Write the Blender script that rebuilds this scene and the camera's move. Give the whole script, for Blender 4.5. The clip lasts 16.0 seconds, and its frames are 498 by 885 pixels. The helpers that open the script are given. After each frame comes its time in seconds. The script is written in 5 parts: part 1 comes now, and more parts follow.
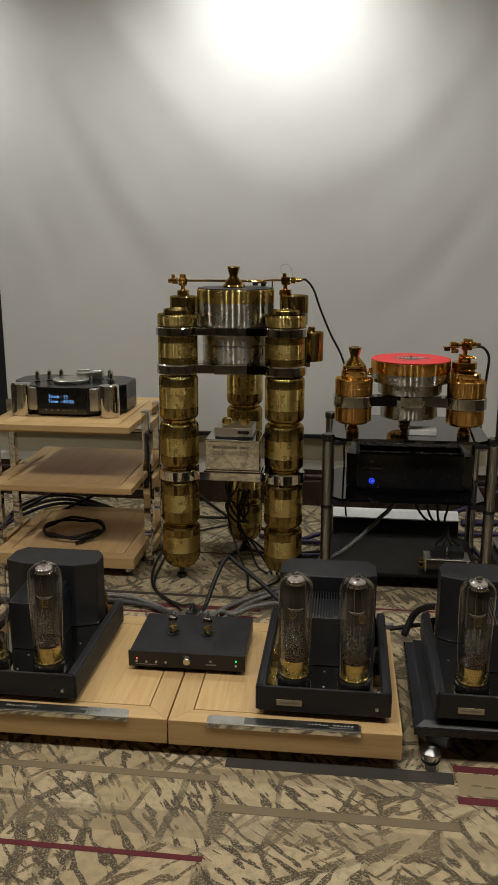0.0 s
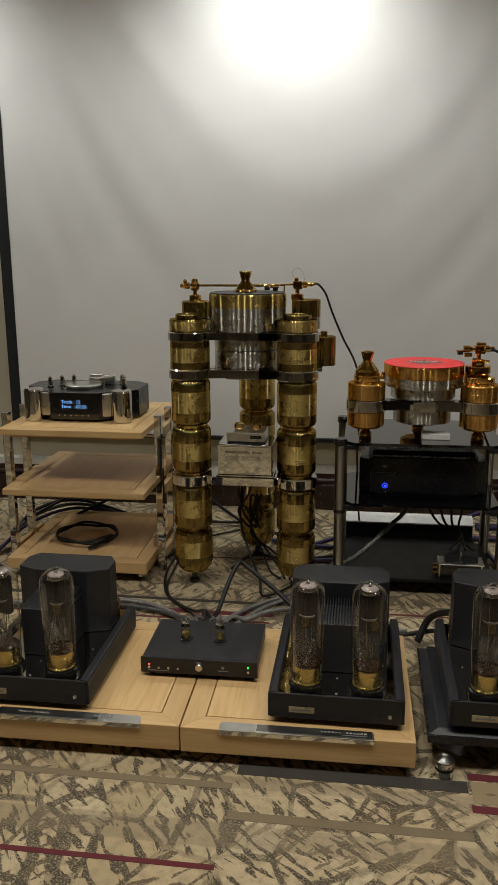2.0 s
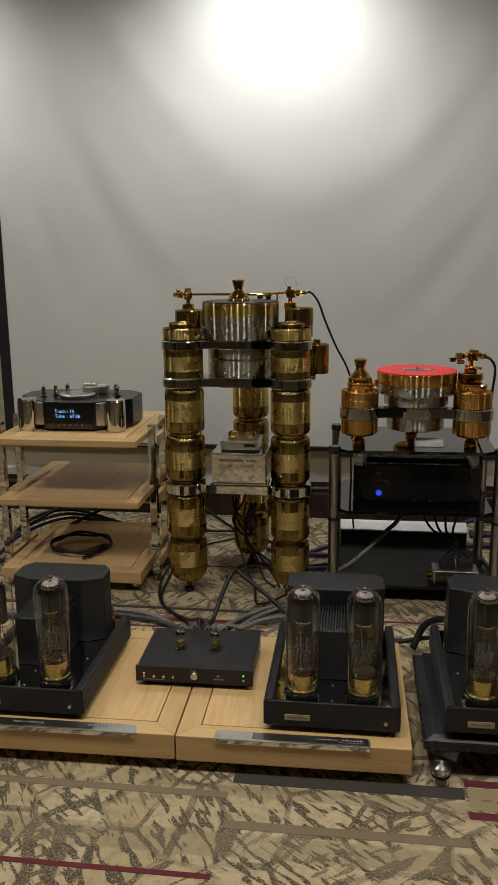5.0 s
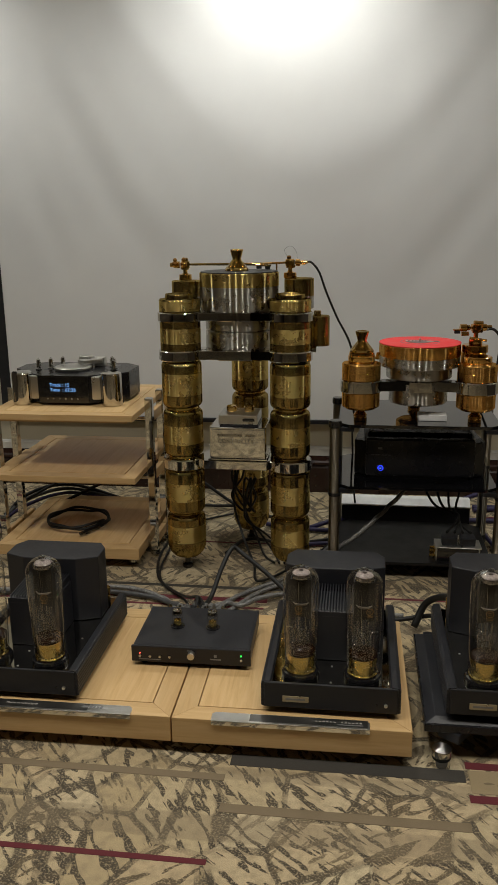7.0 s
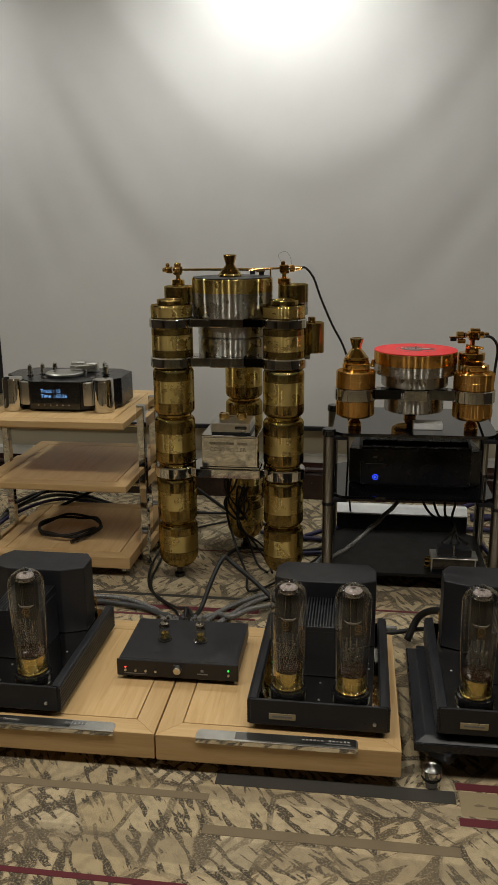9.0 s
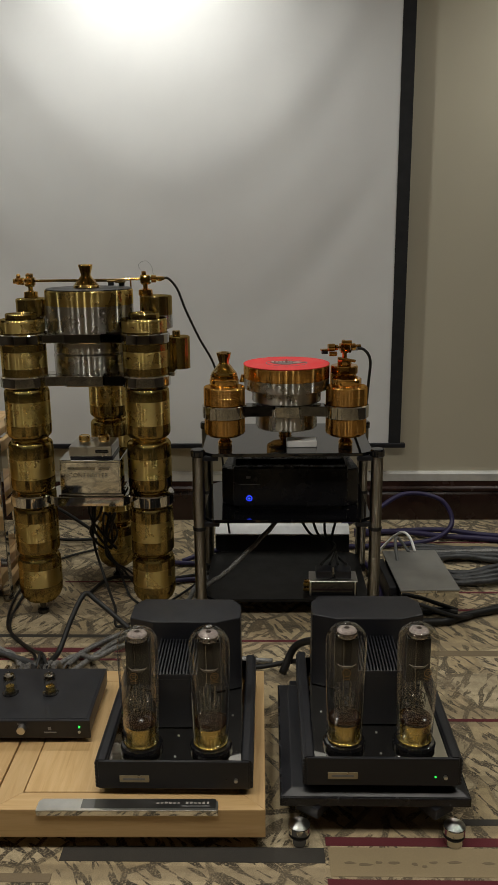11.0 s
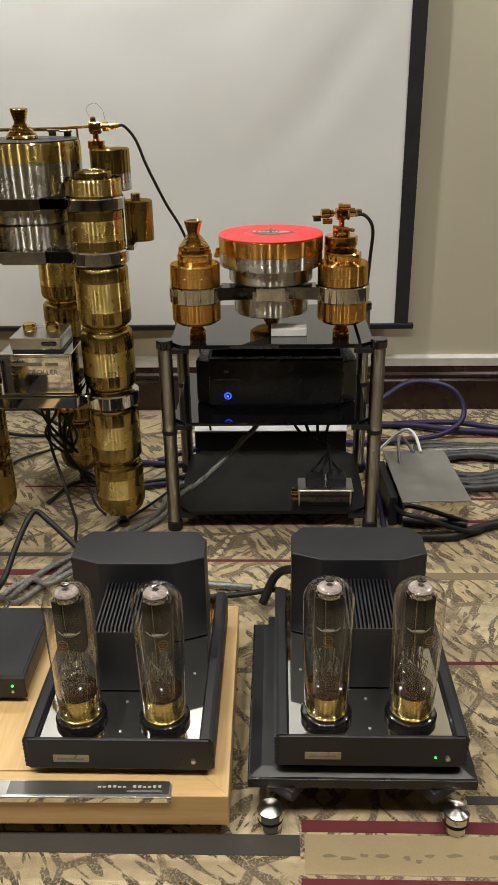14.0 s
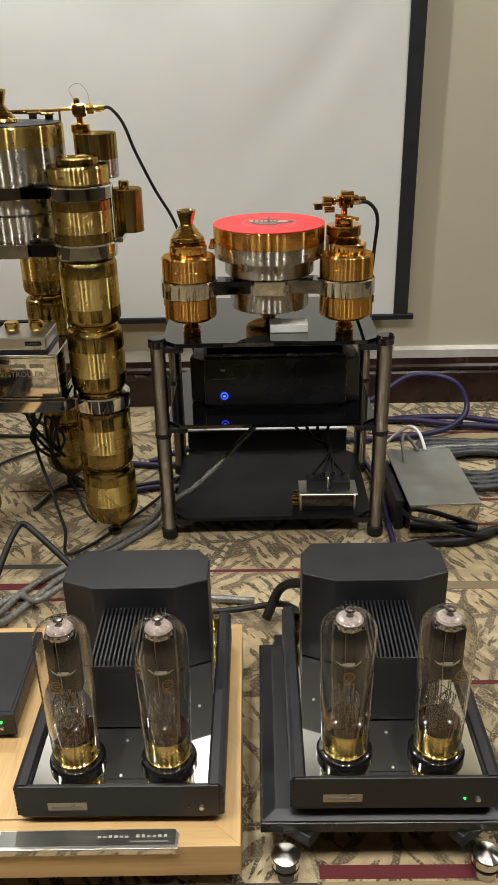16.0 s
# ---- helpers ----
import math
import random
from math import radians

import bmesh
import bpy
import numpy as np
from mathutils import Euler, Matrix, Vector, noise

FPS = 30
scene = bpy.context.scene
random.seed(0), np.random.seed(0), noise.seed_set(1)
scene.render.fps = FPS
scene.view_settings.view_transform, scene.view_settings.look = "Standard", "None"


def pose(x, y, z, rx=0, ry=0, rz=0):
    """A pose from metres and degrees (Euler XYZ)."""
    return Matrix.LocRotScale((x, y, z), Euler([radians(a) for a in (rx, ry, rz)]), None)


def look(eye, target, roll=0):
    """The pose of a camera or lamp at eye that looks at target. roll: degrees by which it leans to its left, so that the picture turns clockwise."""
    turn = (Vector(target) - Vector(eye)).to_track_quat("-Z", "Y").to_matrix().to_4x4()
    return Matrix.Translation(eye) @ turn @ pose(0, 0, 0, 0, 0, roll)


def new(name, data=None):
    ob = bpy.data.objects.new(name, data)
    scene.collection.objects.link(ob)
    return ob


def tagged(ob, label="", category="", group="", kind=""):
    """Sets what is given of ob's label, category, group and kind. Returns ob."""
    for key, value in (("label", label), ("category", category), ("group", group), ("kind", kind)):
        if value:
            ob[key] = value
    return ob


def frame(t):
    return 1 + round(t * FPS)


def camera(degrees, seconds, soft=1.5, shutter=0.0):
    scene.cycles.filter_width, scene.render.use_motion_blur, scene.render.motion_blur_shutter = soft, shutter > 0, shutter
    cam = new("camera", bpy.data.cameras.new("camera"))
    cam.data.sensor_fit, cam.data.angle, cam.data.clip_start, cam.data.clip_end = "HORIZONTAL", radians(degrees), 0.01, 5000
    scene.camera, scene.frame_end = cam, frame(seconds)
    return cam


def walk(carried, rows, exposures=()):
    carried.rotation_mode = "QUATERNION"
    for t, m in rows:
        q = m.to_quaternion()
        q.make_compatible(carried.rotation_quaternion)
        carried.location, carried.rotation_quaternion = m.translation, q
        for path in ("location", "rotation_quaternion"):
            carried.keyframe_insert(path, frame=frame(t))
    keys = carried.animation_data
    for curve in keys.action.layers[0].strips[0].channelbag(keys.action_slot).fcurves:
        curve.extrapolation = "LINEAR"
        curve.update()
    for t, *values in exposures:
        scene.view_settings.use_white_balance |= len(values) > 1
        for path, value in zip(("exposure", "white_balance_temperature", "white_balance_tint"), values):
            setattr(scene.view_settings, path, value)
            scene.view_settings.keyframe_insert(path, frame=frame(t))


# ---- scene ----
cam = camera(34.1, 16.0)
PATH = [
    (0, (-0.17, 0.131, 1.324), (-0.404, 2.059, 0.848), 0.1),
    (0.5, (-0.17, 0.138, 1.324), (-0.397, 2.064, 0.837), -0.0),
    (1, (-0.167, 0.144, 1.326), (-0.419, 2.069, 0.846), -0.3),
    (1.5, (-0.163, 0.145, 1.328), (-0.424, 2.069, 0.848), -0.4),
    (2, (-0.164, 0.14, 1.331), (-0.433, 2.066, 0.861), -0.3),
    (2.5, (-0.164, 0.136, 1.331), (-0.437, 2.063, 0.87), -0.3),
    (3, (-0.161, 0.133, 1.331), (-0.425, 2.063, 0.88), -0.3),
    (3.5, (-0.155, 0.129, 1.334), (-0.412, 2.062, 0.888), -0.5),
    (4, (-0.155, 0.129, 1.331), (-0.412, 2.062, 0.887), -0.6),
    (6.3, (-0.177, 0.171, 1.32), (-0.424, 2.102, 0.861), -0.6),
    (6.5, (-0.174, 0.18, 1.328), (-0.419, 2.107, 0.849), -0.8),
    (7, (-0.156, 0.205, 1.323), (-0.417, 2.12, 0.807), -0.7),
    (7.5, (-0.147, 0.215, 1.323), (-0.428, 2.124, 0.798), -0.5),
    (8, (-0.149, 0.224, 1.322), (-0.444, 2.132, 0.801), -0.5),
    (8.2, (-0.152, 0.23, 1.327), (-0.449, 2.139, 0.808), -0.6),
    (10.3, (-0.024, 0.375, 1.336), (-0.191, 2.303, 0.831), -0.5),
    (10.5, (-0.015, 0.403, 1.33), (-0.157, 2.33, 0.814), -0.6),
    (11, (0.008, 0.469, 1.332), (-0.039, 2.406, 0.836), -0.5),
    (11.5, (0.016, 0.529, 1.33), (-0.024, 2.458, 0.805), -0.8),
    (12, (0.011, 0.592, 1.331), (0.025, 2.513, 0.777), -0.9),
    (12.5, (0.007, 0.651, 1.313), (0.027, 2.548, 0.679), -1.0),
    (13, (0.024, 0.731, 1.303), (0.027, 2.596, 0.58), -1.1),
    (13.5, (0.06, 0.849, 1.299), (0.029, 2.683, 0.502), -1.3),
    (14, (0.09, 0.912, 1.296), (0.021, 2.738, 0.483), -1.0),
    (14.5, (0.087, 0.97, 1.292), (-0.014, 2.788, 0.466), -1.1),
    (15, (0.066, 1.029, 1.288), (-0.017, 2.838, 0.439), -1.4),
    (15.5, (0.052, 1.056, 1.289), (0.01, 2.863, 0.433), -1.1),
    (16, (0.043, 1.059, 1.292), (0.014, 2.868, 0.441), -1.2),
]
EXPOSURES = [(0.0, -0.12), (4.0, -0.12), (7.0, -0.12), (8.0, -0.18), (10.3, -0.17), (11.0, -0.3), (11.7, -0.3), (12.5, 0.15), (13.5, 0.66), (14.5, 0.80), (16.0, 0.85)]
walk(cam, [(t, look(e, g, r)) for t, e, g, r in PATH], EXPOSURES)

# ---- world and lamps ----
world = bpy.data.worlds.new("world")
world.use_nodes = True
world.node_tree.nodes["Background"].inputs[0].default_value = (0.9, 0.85, 0.8, 1)
world.node_tree.nodes["Background"].inputs[1].default_value = 0.05
scene.world = world
scene.view_settings.exposure = 0.0

ROOM = Matrix.Identity(4)
CEIL = 2.75


def downlight(x, y, power, size=0.07, spread=150, color=(0.98, 0.93, 0.83)):
    data = bpy.data.lights.new("downlight", "AREA")
    data.shape, data.size, data.size_y, data.energy, data.color = "RECTANGLE", size, 0.5, power, color
    data.spread = radians(spread)
    ob = new("downlight", data)
    ob.matrix_world = ROOM @ pose(x, y, CEIL - 0.012)
    return ob


def wall_washer(x, y, power, angle, tilt):
    data = bpy.data.lights.new("wall_washer", "SPOT")
    data.energy, data.spot_size, data.spot_blend = power, radians(angle), 0.9
    data.shadow_soft_size, data.color = 0.05, (0.98, 0.98, 0.915)
    ob = new("wall_washer", data)
    ob.matrix_world = ROOM @ look((x, y, CEIL - 0.03), (x, y + tilt, CEIL - 1.0))
    return ob


WASH = 61
wall_washer(-0.52, 3.55, WASH * 1.1, 155, 0.34)
wall_washer(1.75, 3.55, WASH * 1.1, 155, 0.34)
wall_washer(-2.45, 3.55, WASH * 0.95, 155, 0.34)
for k in range(7):
    downlight(-2.72 + 0.68 * k, 1.45, 6.7, 0.06, 130)

# ---- materials ----


class Nodes:
    def __init__(self, name):
        self.mat = bpy.data.materials.new(name)
        self.mat.use_nodes = True
        self.tree = self.mat.node_tree
        self.bsdf = self.tree.nodes["Principled BSDF"]

    def add(self, kind, **values):
        node = self.tree.nodes.new(kind)
        for key, value in values.items():
            node.inputs[key.replace("_", " ")].default_value = value
        return node

    def link(self, a, b):
        self.tree.links.new(a, b)

    def ramp(self, source, stops):
        node = self.tree.nodes.new("ShaderNodeValToRGB")
        while len(node.color_ramp.elements) < len(stops):
            node.color_ramp.elements.new(0.5)
        for e, (p, c) in zip(node.color_ramp.elements, stops):
            e.position = p
            e.color = (*c, 1) if isinstance(c, tuple) else (c, c, c, 1)
        self.link(source, node.inputs[0])
        return node.outputs[0]

    def mix(self, fac, a, b, mode="MIX"):
        node = self.tree.nodes.new("ShaderNodeMix")
        node.data_type, node.blend_type = "RGBA", mode
        for sock, v in ((node.inputs[0], fac), (node.inputs[6], a), (node.inputs[7], b)):
            if isinstance(v, (tuple, float, int)):
                sock.default_value = (*v, 1) if isinstance(v, tuple) else v
            else:
                self.link(v, sock)
        return node.outputs[2]

    def math(self, op, a, b=0.0):
        node = self.tree.nodes.new("ShaderNodeMath")
        node.operation = op
        for sock, v in ((node.inputs[0], a), (node.inputs[1], b)):
            if isinstance(v, (float, int)):
                sock.default_value = v
            else:
                self.link(v, sock)
        return node.outputs[0]

    def coords(self, scale=(1, 1, 1), turn=0.0, which="Object"):
        tc, mp = self.tree.nodes.new("ShaderNodeTexCoord"), self.tree.nodes.new("ShaderNodeMapping")
        mp.inputs["Scale"].default_value = scale
        mp.inputs["Rotation"].default_value = (0, 0, turn)
        self.link(tc.outputs[which], mp.inputs["Vector"])
        return mp.outputs[0]

    def noise(self, vec, scale, detail=3.0, rough=0.55, warp=0.0):
        node = self.add("ShaderNodeTexNoise", Scale=scale, Detail=detail, Roughness=rough, Distortion=warp)
        self.link(vec, node.inputs["Vector"])
        return node.outputs["Fac"]

    def bump(self, height, strength, distance):
        node = self.add("ShaderNodeBump", Strength=strength, Distance=distance)
        self.link(height, node.inputs["Height"])
        self.link(node.outputs[0], self.bsdf.inputs["Normal"])

    def put(self, **values):
        for key, value in values.items():
            sock = self.bsdf.inputs[key.replace("_", " ")]
            if isinstance(value, (tuple, float, int)):
                sock.default_value = (*value, 1) if isinstance(value, tuple) else value
            else:
                self.link(value, sock)
        return self


def painted(name, color, rough, metal=0.0, vary=0.12, scale=14.0, bump=0.0, coat=0.0, ior=1.5):
    """Paint or metal with slight smudges in colour and gloss."""
    n = Nodes(name)
    v = n.coords()
    big = n.noise(v, scale, 4.0)
    fine = n.noise(v, scale * 30, 2.0)
    lo, hi = tuple(c * (1 - vary) for c in color), tuple(min(1.0, c * (1 + vary)) for c in color)
    n.put(Base_Color=n.ramp(big, [(0.3, lo), (0.7, hi)]), Metallic=metal, IOR=ior, Coat_Weight=coat)
    n.put(Roughness=n.ramp(big, [(0.25, rough * 0.8), (0.75, min(1.0, rough * 1.25))]))
    if bump:
        n.bump(fine, bump, 0.0006)
    return n.mat


def turned(name, color, rough=0.27, share=0.5):
    """Metal turned on a lathe: a mirror polish with fine rings that draw each lamp out into an upright streak."""
    n = Nodes(name)
    tan = n.tree.nodes.new("ShaderNodeTangent")
    tan.direction_type, tan.axis = "RADIAL", "Z"
    smudge = n.noise(n.coords(), 20, 3.0)
    lathe = n.add("ShaderNodeBsdfAnisotropic", Color=(*color, 1), Anisotropy=0.86)
    n.link(n.ramp(smudge, [(0.3, rough * 0.85), (0.7, rough * 1.15)]), lathe.inputs["Roughness"])
    n.link(tan.outputs[0], lathe.inputs["Tangent"])
    polish = n.add("ShaderNodeBsdfAnisotropic", Color=(*color, 1), Roughness=0.11, Anisotropy=0.80)
    n.link(tan.outputs[0], polish.inputs["Tangent"])
    mix = n.add("ShaderNodeMixShader", Fac=share)
    n.link(polish.outputs[0], mix.inputs[1])
    n.link(lathe.outputs[0], mix.inputs[2])
    n.link(mix.outputs[0], n.tree.nodes["Material Output"].inputs["Surface"])
    return n.mat


def emitter(name, color, strength):
    n = Nodes(name)
    n.put(Base_Color=(0.02, 0.02, 0.02), Emission_Color=color, Emission_Strength=strength)
    return n.mat


def thin_glass(name, tint=(1, 1, 1)):
    """A thin clear wall: light goes straight through, and gloss grows towards the rim."""
    n = Nodes(name)
    out = n.tree.nodes["Material Output"]
    through_it = n.add("ShaderNodeBsdfTransparent", Color=(*tint, 1))
    gloss = n.add("ShaderNodeBsdfGlossy", Roughness=0.01)
    rim = n.add("ShaderNodeLayerWeight", Blend=0.35)
    mix = n.tree.nodes.new("ShaderNodeMixShader")
    n.link(n.ramp(rim.outputs["Facing"], [(0.0, 0.03), (0.2, 0.06), (0.42, 0.26), (0.65, 0.65), (1.0, 1.0)]), mix.inputs[0])
    n.link(through_it.outputs[0], mix.inputs[1])
    n.link(gloss.outputs[0], mix.inputs[2])
    n.link(mix.outputs[0], out.inputs["Surface"])
    return n.mat


def carpet_material():
    """Cream leaves between taupe strokes, with patches of dark speckled hatching."""
    n = Nodes("patterned_carpet")
    v = n.coords()
    warp = n.add("ShaderNodeTexNoise", Scale=6.0, Detail=3.0)
    n.link(v, warp.inputs["Vector"])
    wv = n.mix(0.03, v, warp.outputs["Color"])

    def net(scale, stretch, turn, wide):
        mp = n.tree.nodes.new("ShaderNodeMapping")
        mp.inputs["Scale"].default_value, mp.inputs["Rotation"].default_value = stretch, (0, 0, turn)
        n.link(wv, mp.inputs["Vector"])
        vo = n.add("ShaderNodeTexVoronoi", Scale=scale)
        vo.feature = "DISTANCE_TO_EDGE"
        n.link(mp.outputs[0], vo.inputs["Vector"])
        return n.ramp(vo.outputs["Distance"], [(wide * 0.8, 1.0), (wide * 1.1, 0.0)]), mp.outputs[0]

    leaf, mapped = net(6.8, (1.0, 0.85, 1), 0.5, 0.047)
    cell = n.add("ShaderNodeTexVoronoi", Scale=6.8)
    n.link(mapped, cell.inputs["Vector"])
    tone = n.ramp(cell.outputs["Color"], [(0.0, 0.0), (1.0, 1.0)])
    patch = n.ramp(tone, [(0.25, (0.52, 0.405, 0.23)), (0.5, (0.68, 0.57, 0.37)), (0.75, (0.58, 0.45, 0.27))])
    mottle = n.noise(v, 40, 4.0)
    base = n.mix(n.ramp(mottle, [(0.45, 0.0), (0.65, 0.5)]), patch, (0.31, 0.245, 0.15))
    speck = n.ramp(n.noise(v, 200, 2.0), [(0.40, 0.4), (0.50, 1.0)])
    some = n.ramp(n.noise(v, 5.0, 2.0), [(0.40, 0.35), (0.52, 1.0)])
    base = n.mix(n.math("MULTIPLY", n.math("MULTIPLY", leaf, some), speck), base, (0.085, 0.066, 0.04))

    def strokes(turn, lo, hi, color, grainy, size):
        """Slanting brush strokes, cut off at the edges of the leaves."""
        drawn = n.tree.nodes.new("ShaderNodeMapping")
        drawn.inputs["Scale"].default_value = (size, size * 4.0, 1)
        n.link(n.coords((1, 1, 1), turn), drawn.inputs["Vector"])
        s = n.noise(drawn.outputs[0], 1.0, 1.8, 0.55, 0.35)
        line = n.ramp(s, [(0.54, 0.0), (0.56, 1.0)])
        inside = n.ramp(tone, [(lo - 0.02, 0.0), (lo, 1.0), (hi, 1.0), (hi + 0.02, 0.0)])
        f = n.math("MULTIPLY", line, inside)
        f = n.math("MULTIPLY", f, speck if grainy else 0.9)
        return n.mix(f, base, color)

    base = strokes(1.0, 0.08, 0.42, (0.055, 0.043, 0.027), True, 12.0)
    base = strokes(-1.05, 0.38, 0.56, (0.085, 0.064, 0.037), True, 11.0)
    base = strokes(0.65, 0.54, 0.74, (0.050, 0.039, 0.025), True, 13.0)
    base = strokes(-0.7, 0.70, 0.95, (0.12, 0.088, 0.048), True, 10.0)
    across = n.noise(n.coords((0.35, 9, 1)), 1.0, 2.0)
    base = n.mix(n.ramp(across, [(0.52, 0.0), (0.56, 0.4)]), base, (0.22, 0.17, 0.105))
    pile = n.noise(v, 520, 2.0)
    base = n.mix(n.ramp(pile, [(0.4, 0.0), (0.7, 0.5)]), base, (0.12, 0.095, 0.06))
    n.put(Base_Color=base, Roughness=0.95, Sheen_Weight=0.1)
    n.bump(pile, 0.8, 0.003)
    return n.mat


def stripe_material(name, color, soiled=0.35):
    n = Nodes(name)
    v = n.coords()
    pile = n.noise(v, 520, 2.0)
    soil = n.noise(v, 9, 3.0)
    col = n.mix(n.math("MULTIPLY", pile, 0.6), color, tuple(c * 0.45 for c in color))
    col = n.mix(n.math("MULTIPLY", soil, soiled), col, (0.2, 0.16, 0.11))
    n.put(Base_Color=col, Roughness=0.95)
    n.bump(pile, 0.6, 0.002)
    return n.mat


def wood_material(name, tone=1.0, along="x"):
    n = Nodes(name)
    v = n.coords((1.5, 22, 22) if along == "x" else (22, 1.5, 22))
    grain = n.noise(v, 2.2, 5.0, 0.6, 1.2)
    fine = n.noise(n.coords((6, 160, 160) if along == "x" else (160, 6, 160)), 3.0, 2.0)
    c = [tuple(k * tone for k in q) for q in ((0.55, 0.34, 0.145), (0.67, 0.455, 0.215), (0.73, 0.52, 0.27))]
    col = n.ramp(grain, [(0.25, c[0]), (0.5, c[1]), (0.75, c[2])])
    col = n.mix(n.math("MULTIPLY", fine, 0.3), col, tuple(k * 0.6 for k in c[0]))
    info = n.tree.nodes.new("ShaderNodeObjectInfo")
    col = n.mix(n.math("MULTIPLY", info.outputs["Random"], 0.25), col, (0.46, 0.27, 0.115))
    n.put(Base_Color=col, Roughness=0.42, Coat_Weight=0.12)
    n.bump(fine, 0.12, 0.0005)
    return n.mat


def screen_material():
    n = Nodes("screen_cloth")
    v = n.coords((1.0, 1.0, 0.35))
    folds = n.noise(v, 1.6, 2.0, 0.4, 0.6)
    soft = n.noise(n.coords(), 2.5, 3.0)
    n.put(Base_Color=n.ramp(soft, [(0.3, (0.73, 0.73, 0.73)), (0.7, (0.78, 0.78, 0.775))]), Roughness=0.8)
    n.bump(folds, 0.3, 0.02)
    return n.mat


def wall_material(name, color):
    n = Nodes(name)
    v = n.coords()
    big, fine = n.noise(v, 1.3, 3.0), n.noise(v, 140, 3.0)
    n.put(Base_Color=n.ramp(big, [(0.3, tuple(c * 0.93 for c in color)), (0.7, color)]), Roughness=0.75)
    n.bump(fine, 0.15, 0.001)
    return n.mat


CARPET = carpet_material()
RED_YARN = stripe_material("crimson_yarn", (0.13, 0.010, 0.022), 0.12)
GREY_YARN = stripe_material("charcoal_yarn", (0.042, 0.040, 0.036), 0.15)
TAN_YARN = stripe_material("taupe_yarn", (0.23, 0.175, 0.105))
SAND_YARN = stripe_material("sand_yarn", (0.43, 0.335, 0.19), 0.5)
CLOTH = screen_material()
BLACK_CLOTH = painted("black_border_cloth", (0.012, 0.012, 0.013), 0.85)
WALL = wall_material("beige_wallpaper", (0.55, 0.505, 0.39))
# Unseen walls: side ones dark, front one tan, toned for the metal reflections.
DARK_WALL = wall_material("unseen_dark_wall", (0.075, 0.06, 0.045))
FRONT_WALL = wall_material("unseen_tan_wall", (0.24, 0.205, 0.155))
CEILING = wall_material("white_ceiling_paint", (0.62, 0.60, 0.565))
RAIL_WHITE = painted("white_gloss_paint", (0.62, 0.61, 0.58), 0.4)
DARK_WOOD = painted("dark_mahogany", (0.028, 0.012, 0.009), 0.25, vary=0.4, scale=5)
MAPLE = wood_material("maple", 1.0)
MAPLE_Y = wood_material("maple_crosswise", 0.96, "y")
MAPLE_PANEL = wood_material("maple_panel", 1.08, "y")
GOLD = painted("polished_brass", (0.62, 0.43, 0.15), 0.05, 1.0, vary=0.08)
GOLD_TURNED = turned("turned_brass", (0.66, 0.50, 0.18), 0.28, 0.75)
# Same brass, darkened in colour to stand for reflections of a dark room.
GOLD_DARK_REFLECT = turned("brass_dark_reflection", (0.36, 0.265, 0.095), 0.13, 0.35)
COPPER_GOLD = turned("turned_rose_gold", (0.70, 0.39, 0.11), 0.23, 0.5)
COPPER = painted("polished_rose_gold", (0.78, 0.46, 0.14), 0.06, 1.0, vary=0.08)
# Chrome with a dark or mid-grey room reflection put into its base colour.
DARK_REFLECT_CHROME = painted("chrome_dark_reflection", (0.04, 0.04, 0.045), 0.05, 1.0, vary=0.05)
GREY_REFLECT_CHROME = painted("chrome_grey_reflection", (0.20, 0.20, 0.195), 0.05, 1.0, vary=0.05)
BROWN_GLASS = painted("smoked_brown_glass", (0.018, 0.008, 0.004), 0.12, ior=1.4)
CHROME = painted("mirror_chrome", (0.62, 0.61, 0.58), 0.04, 1.0, vary=0.05)
STEEL_TURNED = turned("turned_steel", (0.58, 0.565, 0.53), 0.28, 0.65)
SPUN_STEEL = turned("spun_steel", (0.78, 0.77, 0.75), 0.32, 0.8)
# Darker grey standing in for what the polished badge mirrors.
BADGE_REFLECTION = painted("badge_reflection_grey", (0.26, 0.255, 0.245), 0.36, 1.0)
AMBER_PRINT = painted("amber_print", (0.16, 0.09, 0.025), 0.4)
SEED_GLASS = painted("pinkish_pressed_glass", (0.36, 0.31, 0.30), 0.12, 0.2, vary=0.35, scale=140)
BRUSHED = painted("brushed_steel", (0.42, 0.40, 0.36), 0.28, 1.0, bump=0.1)
GUNMETAL = turned("gunmetal_tube", (0.30, 0.27, 0.22), 0.34, 0.8)
BLACK = painted("black_satin_metal", (0.0105, 0.011, 0.0145), 0.40, bump=0.08, ior=1.46)
BADGE = painted("polished_badge_metal", (0.80, 0.79, 0.76), 0.34, 1.0)
BLACK_MATT = painted("black_crackle_paint", (0.0125, 0.013, 0.0170), 0.42, bump=0.25, ior=1.48)
BLACK_GLOSS = painted("black_gloss", (0.008, 0.008, 0.009), 0.06, coat=0.4)
BLACK_SATIN = painted("black_satin_lacquer", (0.009, 0.009, 0.011), 0.26)
WIRE = painted("dark_nickel_wire", (0.28, 0.265, 0.245), 0.2, 0.95)
BLACK_GLASS = painted("black_glass", (0.004, 0.004, 0.005), 0.03, coat=0.6)
RUBBER = painted("black_rubber", (0.008, 0.008, 0.008), 0.5, ior=1.42)
GREY_LID = painted("satin_grey_lid", (0.28, 0.28, 0.27), 0.34, 0.4, bump=0.06)
GREY_PLASTIC = painted("grey_plastic", (0.16, 0.165, 0.165), 0.5)
SILVER = painted("satin_aluminium", (0.62, 0.61, 0.58), 0.3, 1.0)
WHITE = painted("white_plastic", (0.88, 0.88, 0.87), 0.4)
RED_MAT = painted("red_label_vinyl", (0.78, 0.035, 0.04), 0.55, vary=0.05)
